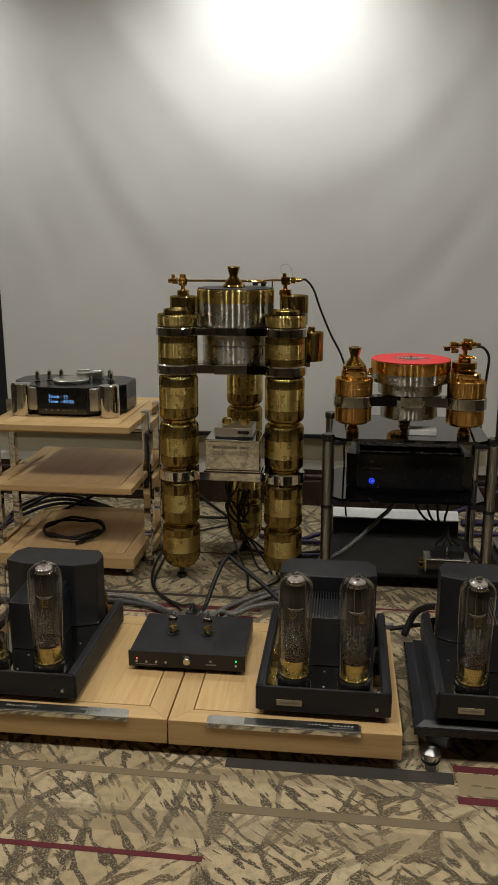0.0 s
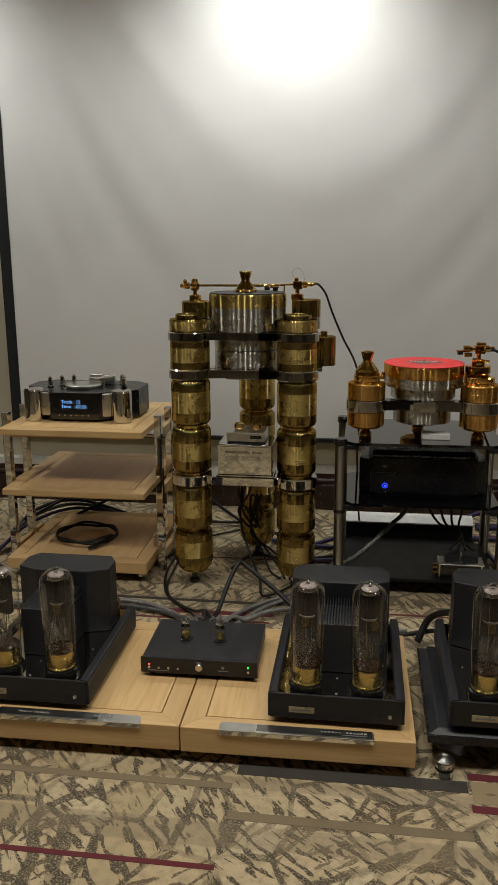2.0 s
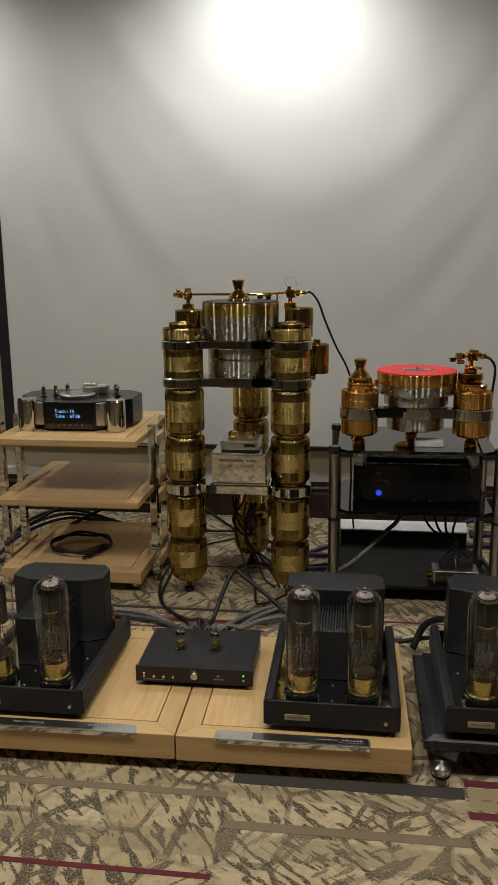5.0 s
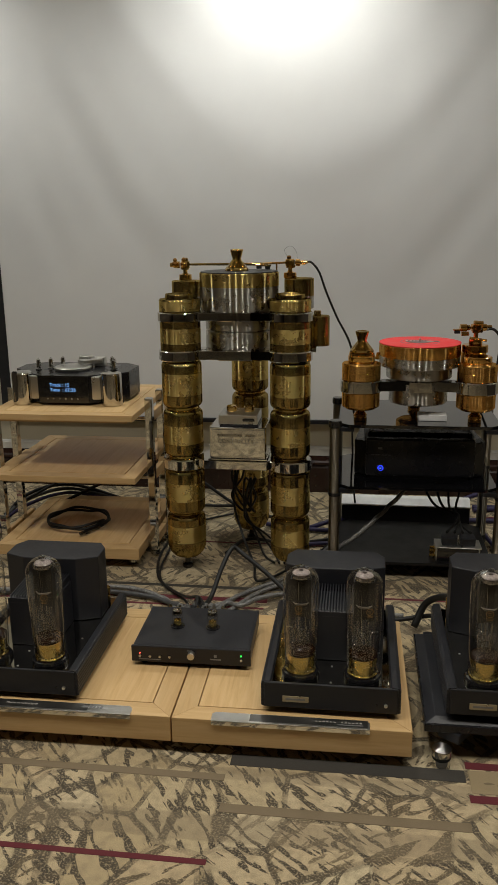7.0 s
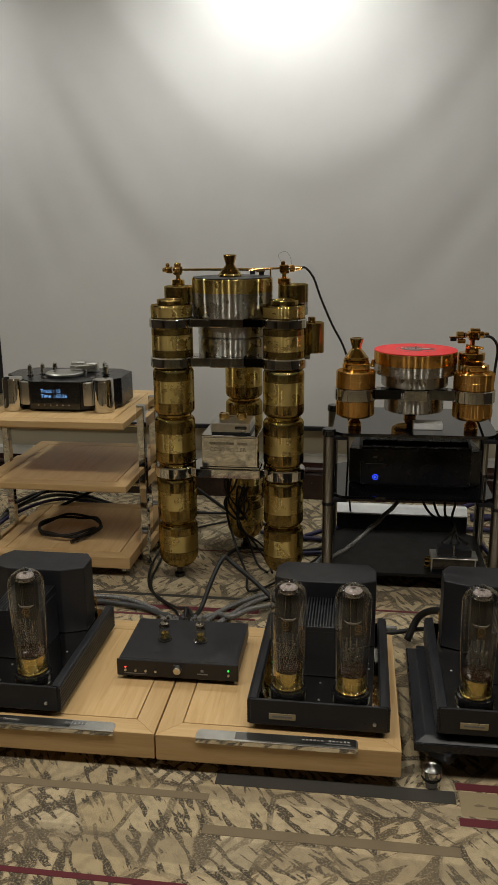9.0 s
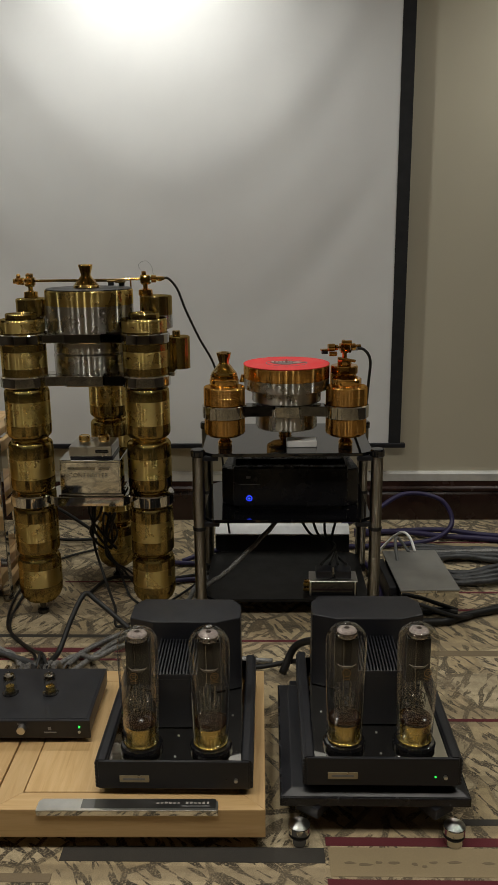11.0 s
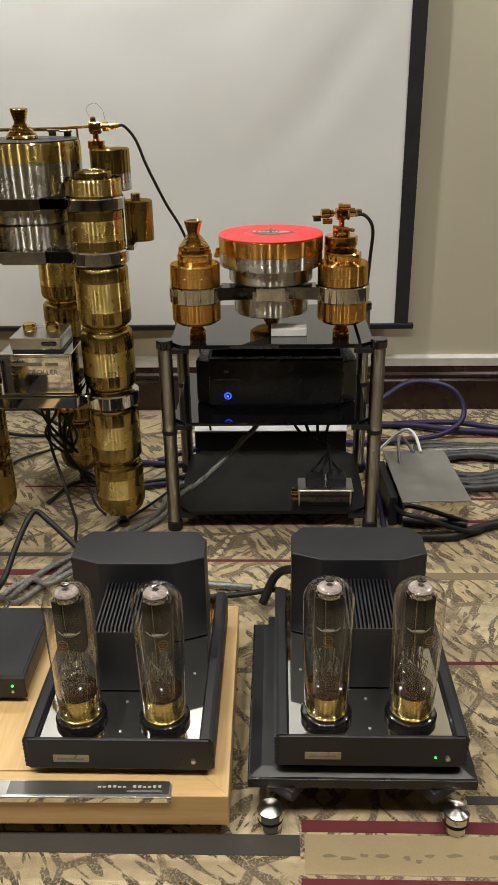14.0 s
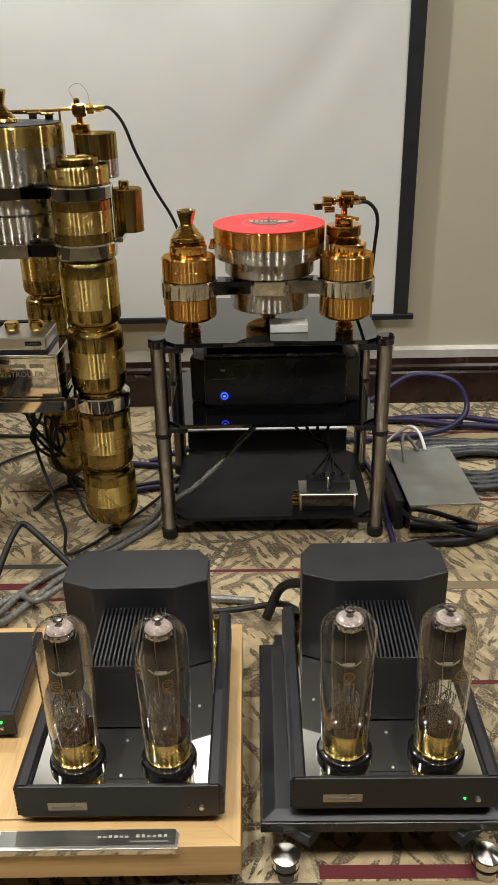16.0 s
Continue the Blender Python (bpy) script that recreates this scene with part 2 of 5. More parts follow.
PRINT = painted("pale_print", (0.45, 0.435, 0.40), 0.5)
BROWN_PRINT = painted("brown_print", (0.10, 0.055, 0.045), 0.5, vary=0.6, scale=60)
GREY_PRINT = painted("grey_print", (0.2, 0.2, 0.2), 0.5)
PLATE = painted("champagne_nameplate", (0.42, 0.36, 0.25), 0.3, 0.8)
GLASS = thin_glass("tube_glass", (0.97, 0.96, 0.93))
MICA = painted("mica", (0.16, 0.14, 0.11), 0.35)
ANODE = painted("anode_grey", (0.010, 0.0095, 0.009), 0.5)
CERAMIC = painted("pale_getter", (0.34, 0.31, 0.30), 0.16, 0.8, vary=0.3, scale=60)
TUBE_GOLD = turned("turned_gold_base", (0.62, 0.46, 0.14), 0.26, 0.4)
BLACK_SHELF = painted("satin_black_shelf", (0.006, 0.006, 0.0065), 0.36, ior=1.36)
PURPLE = painted("violet_cable", (0.020, 0.014, 0.065), 0.5)
SILVER_BRAID = painted("silver_braid", (0.20, 0.198, 0.192), 0.42, 0.4, vary=0.55, scale=170)
GREY_CABLE = painted("grey_cable", (0.045, 0.047, 0.05), 0.45, vary=0.4, scale=90)
GREEN_LED = emitter("green_light", (0.03, 1.0, 0.10), 1.6)
RED_LED = emitter("red_light", (1.0, 0.06, 0.04), 4)
BLUE_LED = emitter("blue_light", (0.02, 0.05, 1.0), 1.5)
BLUE_CORE = emitter("pale_blue_light", (0.08, 0.2, 1.0), 1.6)
CYAN_TEXT = emitter("cyan_display_segments", (0.22, 0.5, 1.0), 1.1)

# ---- geometry helpers ----


def box_bm(x0, x1, y0, y1, z0, z1, bevel=0.0, segments=2):
    bm = bmesh.new()
    bmesh.ops.create_cube(bm, size=1.0)
    bmesh.ops.scale(bm, vec=(x1 - x0, y1 - y0, z1 - z0), verts=bm.verts)
    bmesh.ops.translate(bm, vec=((x0 + x1) / 2, (y0 + y1) / 2, (z0 + z1) / 2), verts=bm.verts)
    if bevel:
        bmesh.ops.bevel(bm, geom=bm.edges[:], offset=bevel, segments=segments, affect="EDGES", profile=0.5)
    return bm


def prism_bm(outline, z0, z1, bevel=0.0, axis="z"):
    """A flat outline drawn out along an axis."""
    bm = bmesh.new()
    put = {"z": lambda a, b, c: (a, b, c), "y": lambda a, b, c: (a, c, b), "x": lambda a, b, c: (c, a, b)}[axis]
    low = [bm.verts.new(put(a, b, z0)) for a, b in outline]
    high = [bm.verts.new(put(a, b, z1)) for a, b in outline]
    bm.faces.new(low[::-1]), bm.faces.new(high)
    for i in range(len(outline)):
        j = (i + 1) % len(outline)
        bm.faces.new((low[i], low[j], high[j], high[i]))
    bmesh.ops.recalc_face_normals(bm, faces=bm.faces)
    if bevel:
        bmesh.ops.bevel(bm, geom=bm.edges[:], offset=bevel, segments=2, affect="EDGES", profile=0.5)
    return bm


def lathe_bm(profile, x=0.0, y=0.0, n=40, bands=()):
    """A profile of (radius, height) turned round an upright axis. bands: (z0, z1, slot) for the second material."""
    bm = bmesh.new()
    rings = []
    for r, z in profile:
        if r < 1e-5:
            rings.append([bm.verts.new((x, y, z))])
        else:
            rings.append([bm.verts.new((x + r * math.cos(2 * math.pi * k / n), y + r * math.sin(2 * math.pi * k / n), z)) for k in range(n)])
    for (a, (_, za)), (b, (_, zb)) in zip(zip(rings, profile), zip(rings[1:], profile[1:])):
        slot = 0
        for z0, z1, s in bands:
            if z0 - 1e-6 <= min(za, zb) and max(za, zb) <= z1 + 1e-6:
                slot = s
        for k in range(n):
            m = (k + 1) % n
            if len(a) == 1 and len(b) == 1:
                continue
            if len(a) == 1:
                f = bm.faces.new((a[0], b[m], b[k]))
            elif len(b) == 1:
                f = bm.faces.new((a[k], a[m], b[0]))
            else:
                f = bm.faces.new((a[k], a[m], b[m], b[k]))
            f.material_index = slot
            f.smooth = True
    for p, q, s, ring in zip(profile, profile[1:], profile[2:], rings[1:]):
        turn = abs((math.atan2(s[1] - q[1], s[0] - q[0]) - math.atan2(q[1] - p[1], q[0] - p[0]) + math.pi) % (2 * math.pi) - math.pi)
        if turn > 0.35 and len(ring) > 1:
            for k in range(n):
                edge = bm.edges.get((ring[k], ring[(k + 1) % n]))
                if edge:
                    edge.smooth = False
    bmesh.ops.recalc_face_normals(bm, faces=bm.faces)
    return bm


def drum_bm(r, z0, z1, x=0.0, y=0.0, edge=0.003, n=40):
    return lathe_bm([(0, z0), (r - edge, z0), (r, z0 + edge), (r, z1 - edge), (r - edge, z1), (0, z1)], x, y, n)


def rod_bm(a, b, r, n=14, r2=None):
    """A round bar from a to b."""
    a, b = Vector(a), Vector(b)
    r2 = r if r2 is None else r2
    bm = lathe_bm([(0, 0), (r * 0.92, 0), (r, r * 0.1), (r2, (b - a).length - r2 * 0.1), (r2 * 0.92, (b - a).length), (0, (b - a).length)], n=n)
    m = Matrix.Translation(a) @ (b - a).to_track_quat("Z", "Y").to_matrix().to_4x4()
    bmesh.ops.transform(bm, matrix=m, verts=bm.verts)
    return bm


def cable_bm(points, r, n=8, steps=8, twist=0.0):
    """A round cable on a smooth line through the points."""
    pts = [Vector(p) for p in points]
    pts = [pts[0] * 2 - pts[1], *pts, pts[-1] * 2 - pts[-2]]
    line = []
    for p0, p1, p2, p3 in zip(pts, pts[1:], pts[2:], pts[3:]):
        for k in range(steps):
            t = k / steps
            line.append(0.5 * (2 * p1 + (p2 - p0) * t + (2 * p0 - 5 * p1 + 4 * p2 - p3) * t * t + (3 * p1 - p0 - 3 * p2 + p3) * t ** 3))
    line.append(pts[-2])
    bm = bmesh.new()
    up, rings = Vector((0, 0, 1)), []
    for i, p in enumerate(line):
        way = (line[min(i + 1, len(line) - 1)] - line[max(i - 1, 0)]).normalized()
        side = way.cross(up)
        if side.length < 1e-3:
            side = way.cross(Vector((1, 0, 0)))
        side.normalize()
        up = side.cross(way).normalized()
        rr = [r * (1 + (0.22 * math.cos(3 * (2 * math.pi * k / n + twist * i)) if twist else 0)) for k in range(n)]
        rings.append([bm.verts.new(p + rr[k] * (side * math.cos(2 * math.pi * k / n) + up * math.sin(2 * math.pi * k / n))) for k in range(n)])
    for a, b in zip(rings, rings[1:]):
        for k in range(n):
            bm.faces.new((a[k], a[(k + 1) % n], b[(k + 1) % n], b[k])).smooth = True
    bm.faces.new(rings[0]), bm.faces.new(rings[-1][::-1])
    bmesh.ops.recalc_face_normals(bm, faces=bm.faces)
    return bm


def mesh_of(name, bm, materials):
    me = bpy.data.meshes.new(name)
    bm.to_mesh(me)
    bm.free()
    for m in materials if isinstance(materials, (list, tuple)) else (materials,):
        me.materials.append(m)
    return me


def part(name, bm, material, parent, label="", m=None):
    """One mesh under a thing or under a part."""
    ob = new(name, mesh_of(name, bm, material))
    ob.parent = parent
    if m is not None:
        ob.matrix_local = m
    return tagged(ob, label)


def thing(name, m, label, category, group=""):
    ob = new(name)
    ob.empty_display_size = 0.05
    ob.matrix_world = m
    return tagged(ob, label, category, group)


def solid(name, bm, material, m, label, category, group="", kind=""):
    ob = new(name, mesh_of(name, bm, material))
    ob.matrix_world = m
    return tagged(ob, label, category, group, kind)


def lettering(name, text, size, material, parent, m, thick=0.0003):
    data = bpy.data.curves.new(name, "FONT")
    data.body, data.size, data.extrude, data.resolution_u = text, size, thick, 3
    tmp = bpy.data.objects.new(name, data)
    me = bpy.data.meshes.new_from_object(tmp)
    bpy.data.objects.remove(tmp)
    me.materials.clear()
    me.materials.append(material)
    ob = new(name, me)
    ob.parent = parent
    ob.matrix_local = m
    return ob


FRONT = pose(0, 0, 0, 90)
I4 = Matrix.Identity(4)

# ---- the room ----
floor = solid("floor", box_bm(-3.6, 3.2, -3.2, 4.3, -0.12, 0.0), CARPET, ROOM, "beige patterned hotel carpet with brown strokes", "floor", kind="structure")


def stripe(x0, x1, y0, y1, material, label):
    part("carpet_stripe", box_bm(x0, x1, y0, y1, -0.002, 0.0012, 0.0006, 1), material, floor, label)


for x0, x1, y0, y1 in ((0.135, 3.1, 2.015, 2.042), (0.132, 3.1, 1.890, 1.917), (-3.5, -0.455, 1.625, 1.641), (0.15, 3.1, 2.499, 2.511),
                       (-0.45, 0.5, 2.957, 2.969), (-3.5, -0.463, 2.883, 2.912), (-3.5, -0.47, 2.83, 2.842), (0.45, 3.1, 3.862, 3.877),
                       (0.6, 3.1, 3.715, 3.727), (-0.8, 0.1, 3.44, 3.45), (0.65, 3.1, 3.342, 3.356), (0.65, 3.1, 3.19, 3.205), (0.62, 3.1, 1.76, 1.775)):
    stripe(x0, x1, y0, y1, RED_YARN, "narrow crimson stripe woven into carpet")
for x0, x1, y0, y1 in ((-0.455, 0.131, 1.962, 2.008), (0.46, 3.1, 2.083, 2.104), (-3.5, -0.3, 2.985, 3.005)):
    stripe(x0, x1, y0, y1, GREY_YARN, "charcoal band woven into carpet")
for x0, x1, y0, y1 in ((-0.455, 0.124, 1.790, 1.820), (0.15, 3.1, 2.865, 2.90), (-1.6, -0.46, 1.90, 1.925)):
    stripe(x0, x1, y0, y1, TAN_YARN, "taupe band woven into carpet")
for x0, x1, y0, y1 in ((0.14, 3.1, 1.925, 2.01), (0.6, 3.1, 3.735, 3.855)):
    stripe(x0, x1, y0, y1, SAND_YARN, "plain sand band woven into carpet")

rng = random.Random(12)
x = 0.17
while x < 1.5:
    w, y = 0.012 + 0.03 * rng.random(), 1.952 + 0.014 * rng.random()
    outline = [(x + w * (0.5 + 0.5 * math.cos(a)) + 0.003 * rng.random(), y + 0.004 * math.sin(a) + 0.003 * rng.random()) for a in [k * math.pi / 4 for k in range(8)]]
    part("carpet_fleck", prism_bm(outline, -0.002, 0.0017), TAN_YARN, floor)
    x += w + 0.004 + 0.05 * rng.random() ** 2

solid("wall_back", box_bm(-3.6, 3.2, 4.2, 4.35, 0, CEIL), WALL, ROOM, "plain beige papered wall behind the screen", "wall", kind="structure")
# Left, right and front walls are out of view; colours chosen for reflections.
solid("wall_left", box_bm(-3.75, -3.6, -3.2, 4.35, 0, CEIL), DARK_WALL, ROOM, "plain unseen wall, dark brown to darken reflections", "wall", kind="structure")
solid("wall_right", box_bm(3.2, 3.35, -3.2, 4.35, 0, CEIL), DARK_WALL, ROOM, "plain unseen wall, dark brown to darken reflections", "wall", kind="structure")
solid("wall_front", box_bm(-3.75, 3.35, -3.35, -3.2, 0, CEIL), FRONT_WALL, ROOM, "plain unseen wall, tan to lift reflections", "wall", kind="structure")
solid("ceiling", box_bm(-3.75, 3.35, -3.35, 4.35, CEIL, CEIL + 0.1), CEILING, ROOM, "plain white painted ceiling", "ceiling", kind="structure")
skirt = prism_bm([(4.2, 0.0), (4.168, 0.0), (4.168, 0.128), (4.176, 0.140), (4.165, 0.146), (4.165, 0.158), (4.176, 0.166), (4.18, 0.19), (4.2, 0.19)], -3.6, 3.2, 0, "x")
solid("baseboard", skirt, DARK_WOOD, ROOM, "dark mahogany skirting board with moulded top", "skirting board", kind="structure")
solid("trim", prism_bm([(4.2, 0.192), (4.178, 0.192), (4.176, 0.226), (4.183, 0.234), (4.2, 0.236)], -3.6, 3.2, 0, "x"), RAIL_WHITE, ROOM,
      "white painted moulding above the dark skirting", "moulding", kind="structure")

# ---- projection screen ----
SX0, SX1, SZ = -1.936, 0.568, 0.386
screen = thing("projection_screen", ROOM @ pose(0, 4.15, 0), "white pull-down projection screen with black border", "screen")
NX, NZ = 160, 120
bm = bmesh.new()
grid = []
for j in range(NZ + 1):
    row = []
    for i in range(NX + 1):
        u, w = i / NX, j / NZ
        x, z = SX0 + (SX1 - SX0) * u, SZ + (2.62 - SZ) * w
        s = u * 2.5
        hang = math.sin(14.2 * s + 0.6) + 0.7 * math.sin(22.7 * s + 2.1)
        dx = x + 0.50 + 0.05 * math.sin(2.3 * z)
        swag = z - 1.35 * dx * dx / (1 + 0.35 * abs(dx)) + 0.05 * math.sin(3.1 * x + 0.7)
        fold = math.sin(10.5 * swag + 0.8) + 0.5 * math.sin(17.7 * swag + 2.4 + 0.9 * x)
        fade = min(1.0, max(0.0, (z - 0.75) / 0.7)) * min(1.0, 9 * u, 9 * (1 - u))
        row.append(bm.verts.new((x, (0.0027 * fold * (0.65 + 0.35 * min(1.0, abs(dx) / 0.5)) + 0.0010 * hang) * fade, z)))
    grid.append(row)
for a, b in zip(grid, grid[1:]):
    for i in range(NX):
        bm.faces.new((a[i], a[i + 1], b[i + 1], b[i])).smooth = True
part("screen_sheet", bm, CLOTH, screen, "white slightly creased cloth")
for x0, x1 in ((SX0 - 0.055, SX0), (SX1, SX1 + 0.055)):
    part("side_border", box_bm(x0, x1, -0.0025, 0.001, SZ, 2.62), BLACK_CLOTH, screen, "black cloth border")
part("top_border", box_bm(SX0 - 0.055, SX1 + 0.055, -0.0025, 0.001, 2.62, 2.67), BLACK_CLOTH, screen)
part("bottom_bar", box_bm(SX0 - 0.075, SX1 + 0.078, -0.012, 0.012, SZ - 0.022, SZ, 0.004), BLACK, screen, "black weighted bottom bar")
part("case", box_bm(SX0 - 0.12, SX1 + 0.12, -0.05, 0.06, 2.67, CEIL, 0.006), BLACK, screen, "black roller case at the ceiling")

# ---- maple amplifier platforms ----
PLAT_TOP = 0.105


def platform(m, flip, label):
    w, d = 0.610, 0.59
    t = thing("amplifier_platform", m, label, "platform", "maple platforms")
    z0, z1 = 0.033, PLAT_TOP
    e = 0.058
    part("front_rail", prism_bm([(0.0, 0.0), (w, 0.0), (w - e, e), (e, e)], z0, z1, 0.0015), MAPLE, t)
    part("back_rail", prism_bm([(0.0, d), (e, d - e), (w - e, d - e), (w, d)], z0, z1, 0.0015), MAPLE, t)
    part("side_rail", prism_bm([(0.0, 0.0), (e, e), (e, d - e), (0.0, d)], z0, z1, 0.0015), MAPLE_Y, t)
    part("side_rail", prism_bm([(w, 0.0), (w, d), (w - e, d - e), (w - e, e)], z0, z1, 0.0015), MAPLE_Y, t)
    part("panel", box_bm(e + 0.0025, w - e - 0.0025, e + 0.0025, d - e - 0.0025, z0 + 0.01, z1, 0.001), MAPLE_PANEL, t, "pale maple inlaid panel")
    for x in (0.07, w - 0.07):
        for y in (0.05, d - 0.05):
            part("foot", lathe_bm([(0, 0), (0.006, 0.0), (0.016, 0.012), (0.018, 0.016), (0.018, z0), (0, z0)], x, y, 20), CHROME, t, "chrome cone foot")
    x0 = 0.103
    strip = part("badge", prism_bm([(x0, -0.0045), (x0 + 0.402, -0.0045), (x0 + 0.402, 0.024), (x0 + 0.392, 0.034), (x0 + 0.008, 0.034), (x0, 0.026)], z1 + 0.0003, z1 + 0.0022, 0.0004),
                 BADGE, t, "polished metal badge strip with dark print")
    part("badge_lip", box_bm(x0, x0 + 0.402, -0.0048, -0.0012, z1 - 0.012, z1 + 0.0003, 0.0005, 1), CHROME, strip)
    if not flip:
        # Painted reflection over the right part of the plain metal badge.
        part("badge_reflection", box_bm(x0 + 0.098, x0 + 0.397, 0.002, 0.032, z1 + 0.0022, z1 + 0.0026), BADGE_REFLECTION, strip, "grey reflection painted on the badge metal")
        rng = random.Random(3)
        x = x0 + 0.265
        for k in range(13):
            if k != 6:
                part("print_bar", box_bm(x, x + 0.0055, 0.0165, 0.0165 + rng.choice((0.004, 0.006)), z1 + 0.0026, z1 + 0.003), PRINT, strip)
            x += 0.0093
        part("print_bar", box_bm(x0 + 0.32, x0 + 0.385, 0.0075, 0.0105, z1 + 0.0026, z1 + 0.003), GREY_PRINT, strip)
    else:
        # Painted reflection over the left part of the plain metal badge.
        part("badge_reflection", box_bm(x0 + 0.003, x0 + 0.285, 0.002, 0.032, z1 + 0.0022, z1 + 0.0026), BADGE_REFLECTION, strip, "grey reflection painted on the badge metal")
        lettering("origin_print", "Made in Germany", 0.012, PRINT, strip, pose(x0 + 0.06, 0.014, z1 + 0.0029))
        x = x0 + 0.27
        for k in range(6):
            part("print_bar", box_bm(x, x + 0.0065, 0.014, 0.024, z1 + 0.0024, z1 + 0.0029), GREY_PRINT, strip)
            x += 0.0093
    return t


YAW = 0.6
platform(Matrix.Translation((0, 2, 0)) @ pose(0, 0, 0, 0, 0, YAW) @ Matrix.Translation((-0.610, 0, 0)), False, "pale maple platform with inlaid panel and chrome feet on carpet")
platform(Matrix.Translation((0, 2, 0)) @ pose(0, 0, 0, 0, 0, YAW) @ Matrix.Translation((-1.224, 0.002, 0)), True, "pale maple platform with badge strip made in Germany on carpet")

# ---- valve amplifiers ----
OCT = [(-0.08, 0.303), (0.08, 0.303), (0.142, 0.328), (0.142, 0.40), (0.118, 0.438), (-0.118, 0.438), (-0.142, 0.40), (-0.142, 0.328)]


def ripple(sign):
    """The side of the chassis: a rail with long ribs."""
    pts = [(sign * 0.150, 0.008), (sign * 0.168, 0.008)]
    for k in range(7):
        z = 0.012 + k * 0.0095
        pts += [(sign * 0.178, z), (sign * 0.178, z + 0.0055), (sign * 0.1745, z + 0.0062), (sign * 0.1745, z + 0.0078)]
    pts += [(sign * 0.175, 0.0795), (sign * 0.169, 0.082), (sign * 0.155, 0.082), (sign * 0.152, 0.078)]
    return pts


def vacuum_tube(parent, x, y, z):
    base = part("vacuum_tube", lathe_bm([(0, z), (0.036, z), (0.0395, z + 0.002), (0.0398, z + 0.005), (0.0365, z + 0.007), (0.036, z + 0.048), (0.034, z + 0.05), (0, z + 0.05)],
                                        x, y, 40), TUBE_GOLD, parent, "large glass vacuum tube on gold base")
    g = z + 0.006
    top = z + 0.290
    R = 0.0462
    outer = [(0.0385, g), (0.0405, g + 0.004), (0.0412, g + 0.01), (0.0422, g + 0.05), (0.0445, g + 0.12), (R, top - 0.085), (R, top - 0.042)]
    outer += [(R * math.cos(a), top - 0.042 + 0.040 * math.sin(a)) for a in [k * math.pi / 24 for k in range(1, 11)]] + [(0.0085, top - 0.001), (0.006, top + 0.002), (0, top + 0.003)]
    glass = part("glass", lathe_bm(outer, x, y, 40), GLASS, base, "clear glass envelope")
    glass.visible_shadow = False
    part("getter", lathe_bm([(0.006, top - 0.012), (0.013, top - 0.0125), (0.0195, top - 0.015), (0.0225, top - 0.0185), (0.0215, top - 0.021), (0.006, top - 0.021), (0.006, top - 0.012)], x, y, 28), SEED_GLASS, base, "pale pinkish pressed cap")
    part("getter_skirt", lathe_bm([(0.012, top - 0.021), (0.0205, top - 0.0225), (0.0215, top - 0.031), (0.0195, top - 0.033), (0.012, top - 0.033)], x, y, 28), CERAMIC, base)
    # Small chrome beads that stand in for dot highlights on the cap.
    for k in range(11):
        a = 0.3 + k * 2 * math.pi / 11
        part("getter_glint", lathe_bm([(0, top - 0.0305), (0.0026, top - 0.0295), (0.0031, top - 0.027), (0.0026, top - 0.0245), (0, top - 0.0235)], x + 0.0215 * math.cos(a), y + 0.0215 * math.sin(a), 8), CHROME, base)
    part("tip", lathe_bm([(0.0055, top - 0.003), (0.0085, top - 0.002), (0.0075, top + 0.0005), (0.005, top + 0.001)], x, y, 20), WIRE, base, "sealed glass tip")
    mark = lathe_bm([(0.0075, 0), (0.0095, 0), (0.0095, 0.0003), (0.0075, 0.0003), (0.0075, 0)], 0, 0, 24)
    tmp = bpy.data.meshes.new("bars")
    for q, (w, h) in enumerate(((0.005, 0.0015), (0.0032, 0.0015), (0.009, 0.0012), (0.007, 0.0012))):
        bar = box_bm(-w, w, 0, h, 0, 0.0003)
        bmesh.ops.translate(bar, vec=(0, (0.002, -0.003, -0.0125, -0.016)[q], 0), verts=bar.verts)
        bar.to_mesh(tmp)
        bar.free()
        mark.from_mesh(tmp)
    bpy.data.meshes.remove(tmp)
    turn = 18 if x > 0 else -4
    part("printed_mark", mark, AMBER_PRINT, base, "small amber print", pose(x, y, z + 0.192, 0, 0, turn) @ pose(0, -0.0463, 0, 90))
    for s in (-1, 1):
        part("anode", prism_bm([(x + s * 0.010, y - 0.013), (x + s * 0.026, y - 0.010), (x + s * 0.0265, y + 0.010), (x + s * 0.010, y + 0.013), (x + s * 0.0105, y + 0.011), (x + s * 0.024, y + 0.009), (x + s * 0.024, y - 0.009), (x + s * 0.0105, y - 0.011)], z + 0.150, z + 0.257), ANODE, base, "dark grey anode")
    # Added dark block; stops a bright glass reflection showing between the anodes.
    part("grid", box_bm(x - 0.0125, x + 0.0125, y - 0.008, y + 0.008, z + 0.150, z + 0.257, 0.002), ANODE, base, "dark block added to close the anode gap")
    part("spacer", lathe_bm([(0, z + 0.186), (0.018, z + 0.186), (0.024, z + 0.194), (0.023, z + 0.195), (0.017, z + 0.188), (0, z + 0.188)], x, y, 28), MICA, base)
    part("heater_can", lathe_bm([(0, z + 0.05), (0.0375, z + 0.05), (0.0375, z + 0.056), (0.033, z + 0.061), (0.020, z + 0.066), (0, z + 0.067)], x, y, 32), BROWN_GLASS, base, "smoked brown lower bulb")
    rng = random.Random(int(1000 * abs(x)) + 7)
    bm = bmesh.new()
    for k in range(18):
        a0 = k * 0.7 + rng.random()
        loop = [(x + (0.010 + 0.019 * rng.random()) * math.cos(a0 + q * 0.9), y + (0.010 + 0.019 * rng.random()) * math.sin(a0 + q * 0.9), z + 0.076 + 0.052 * rng.random()) for q in range(4)]
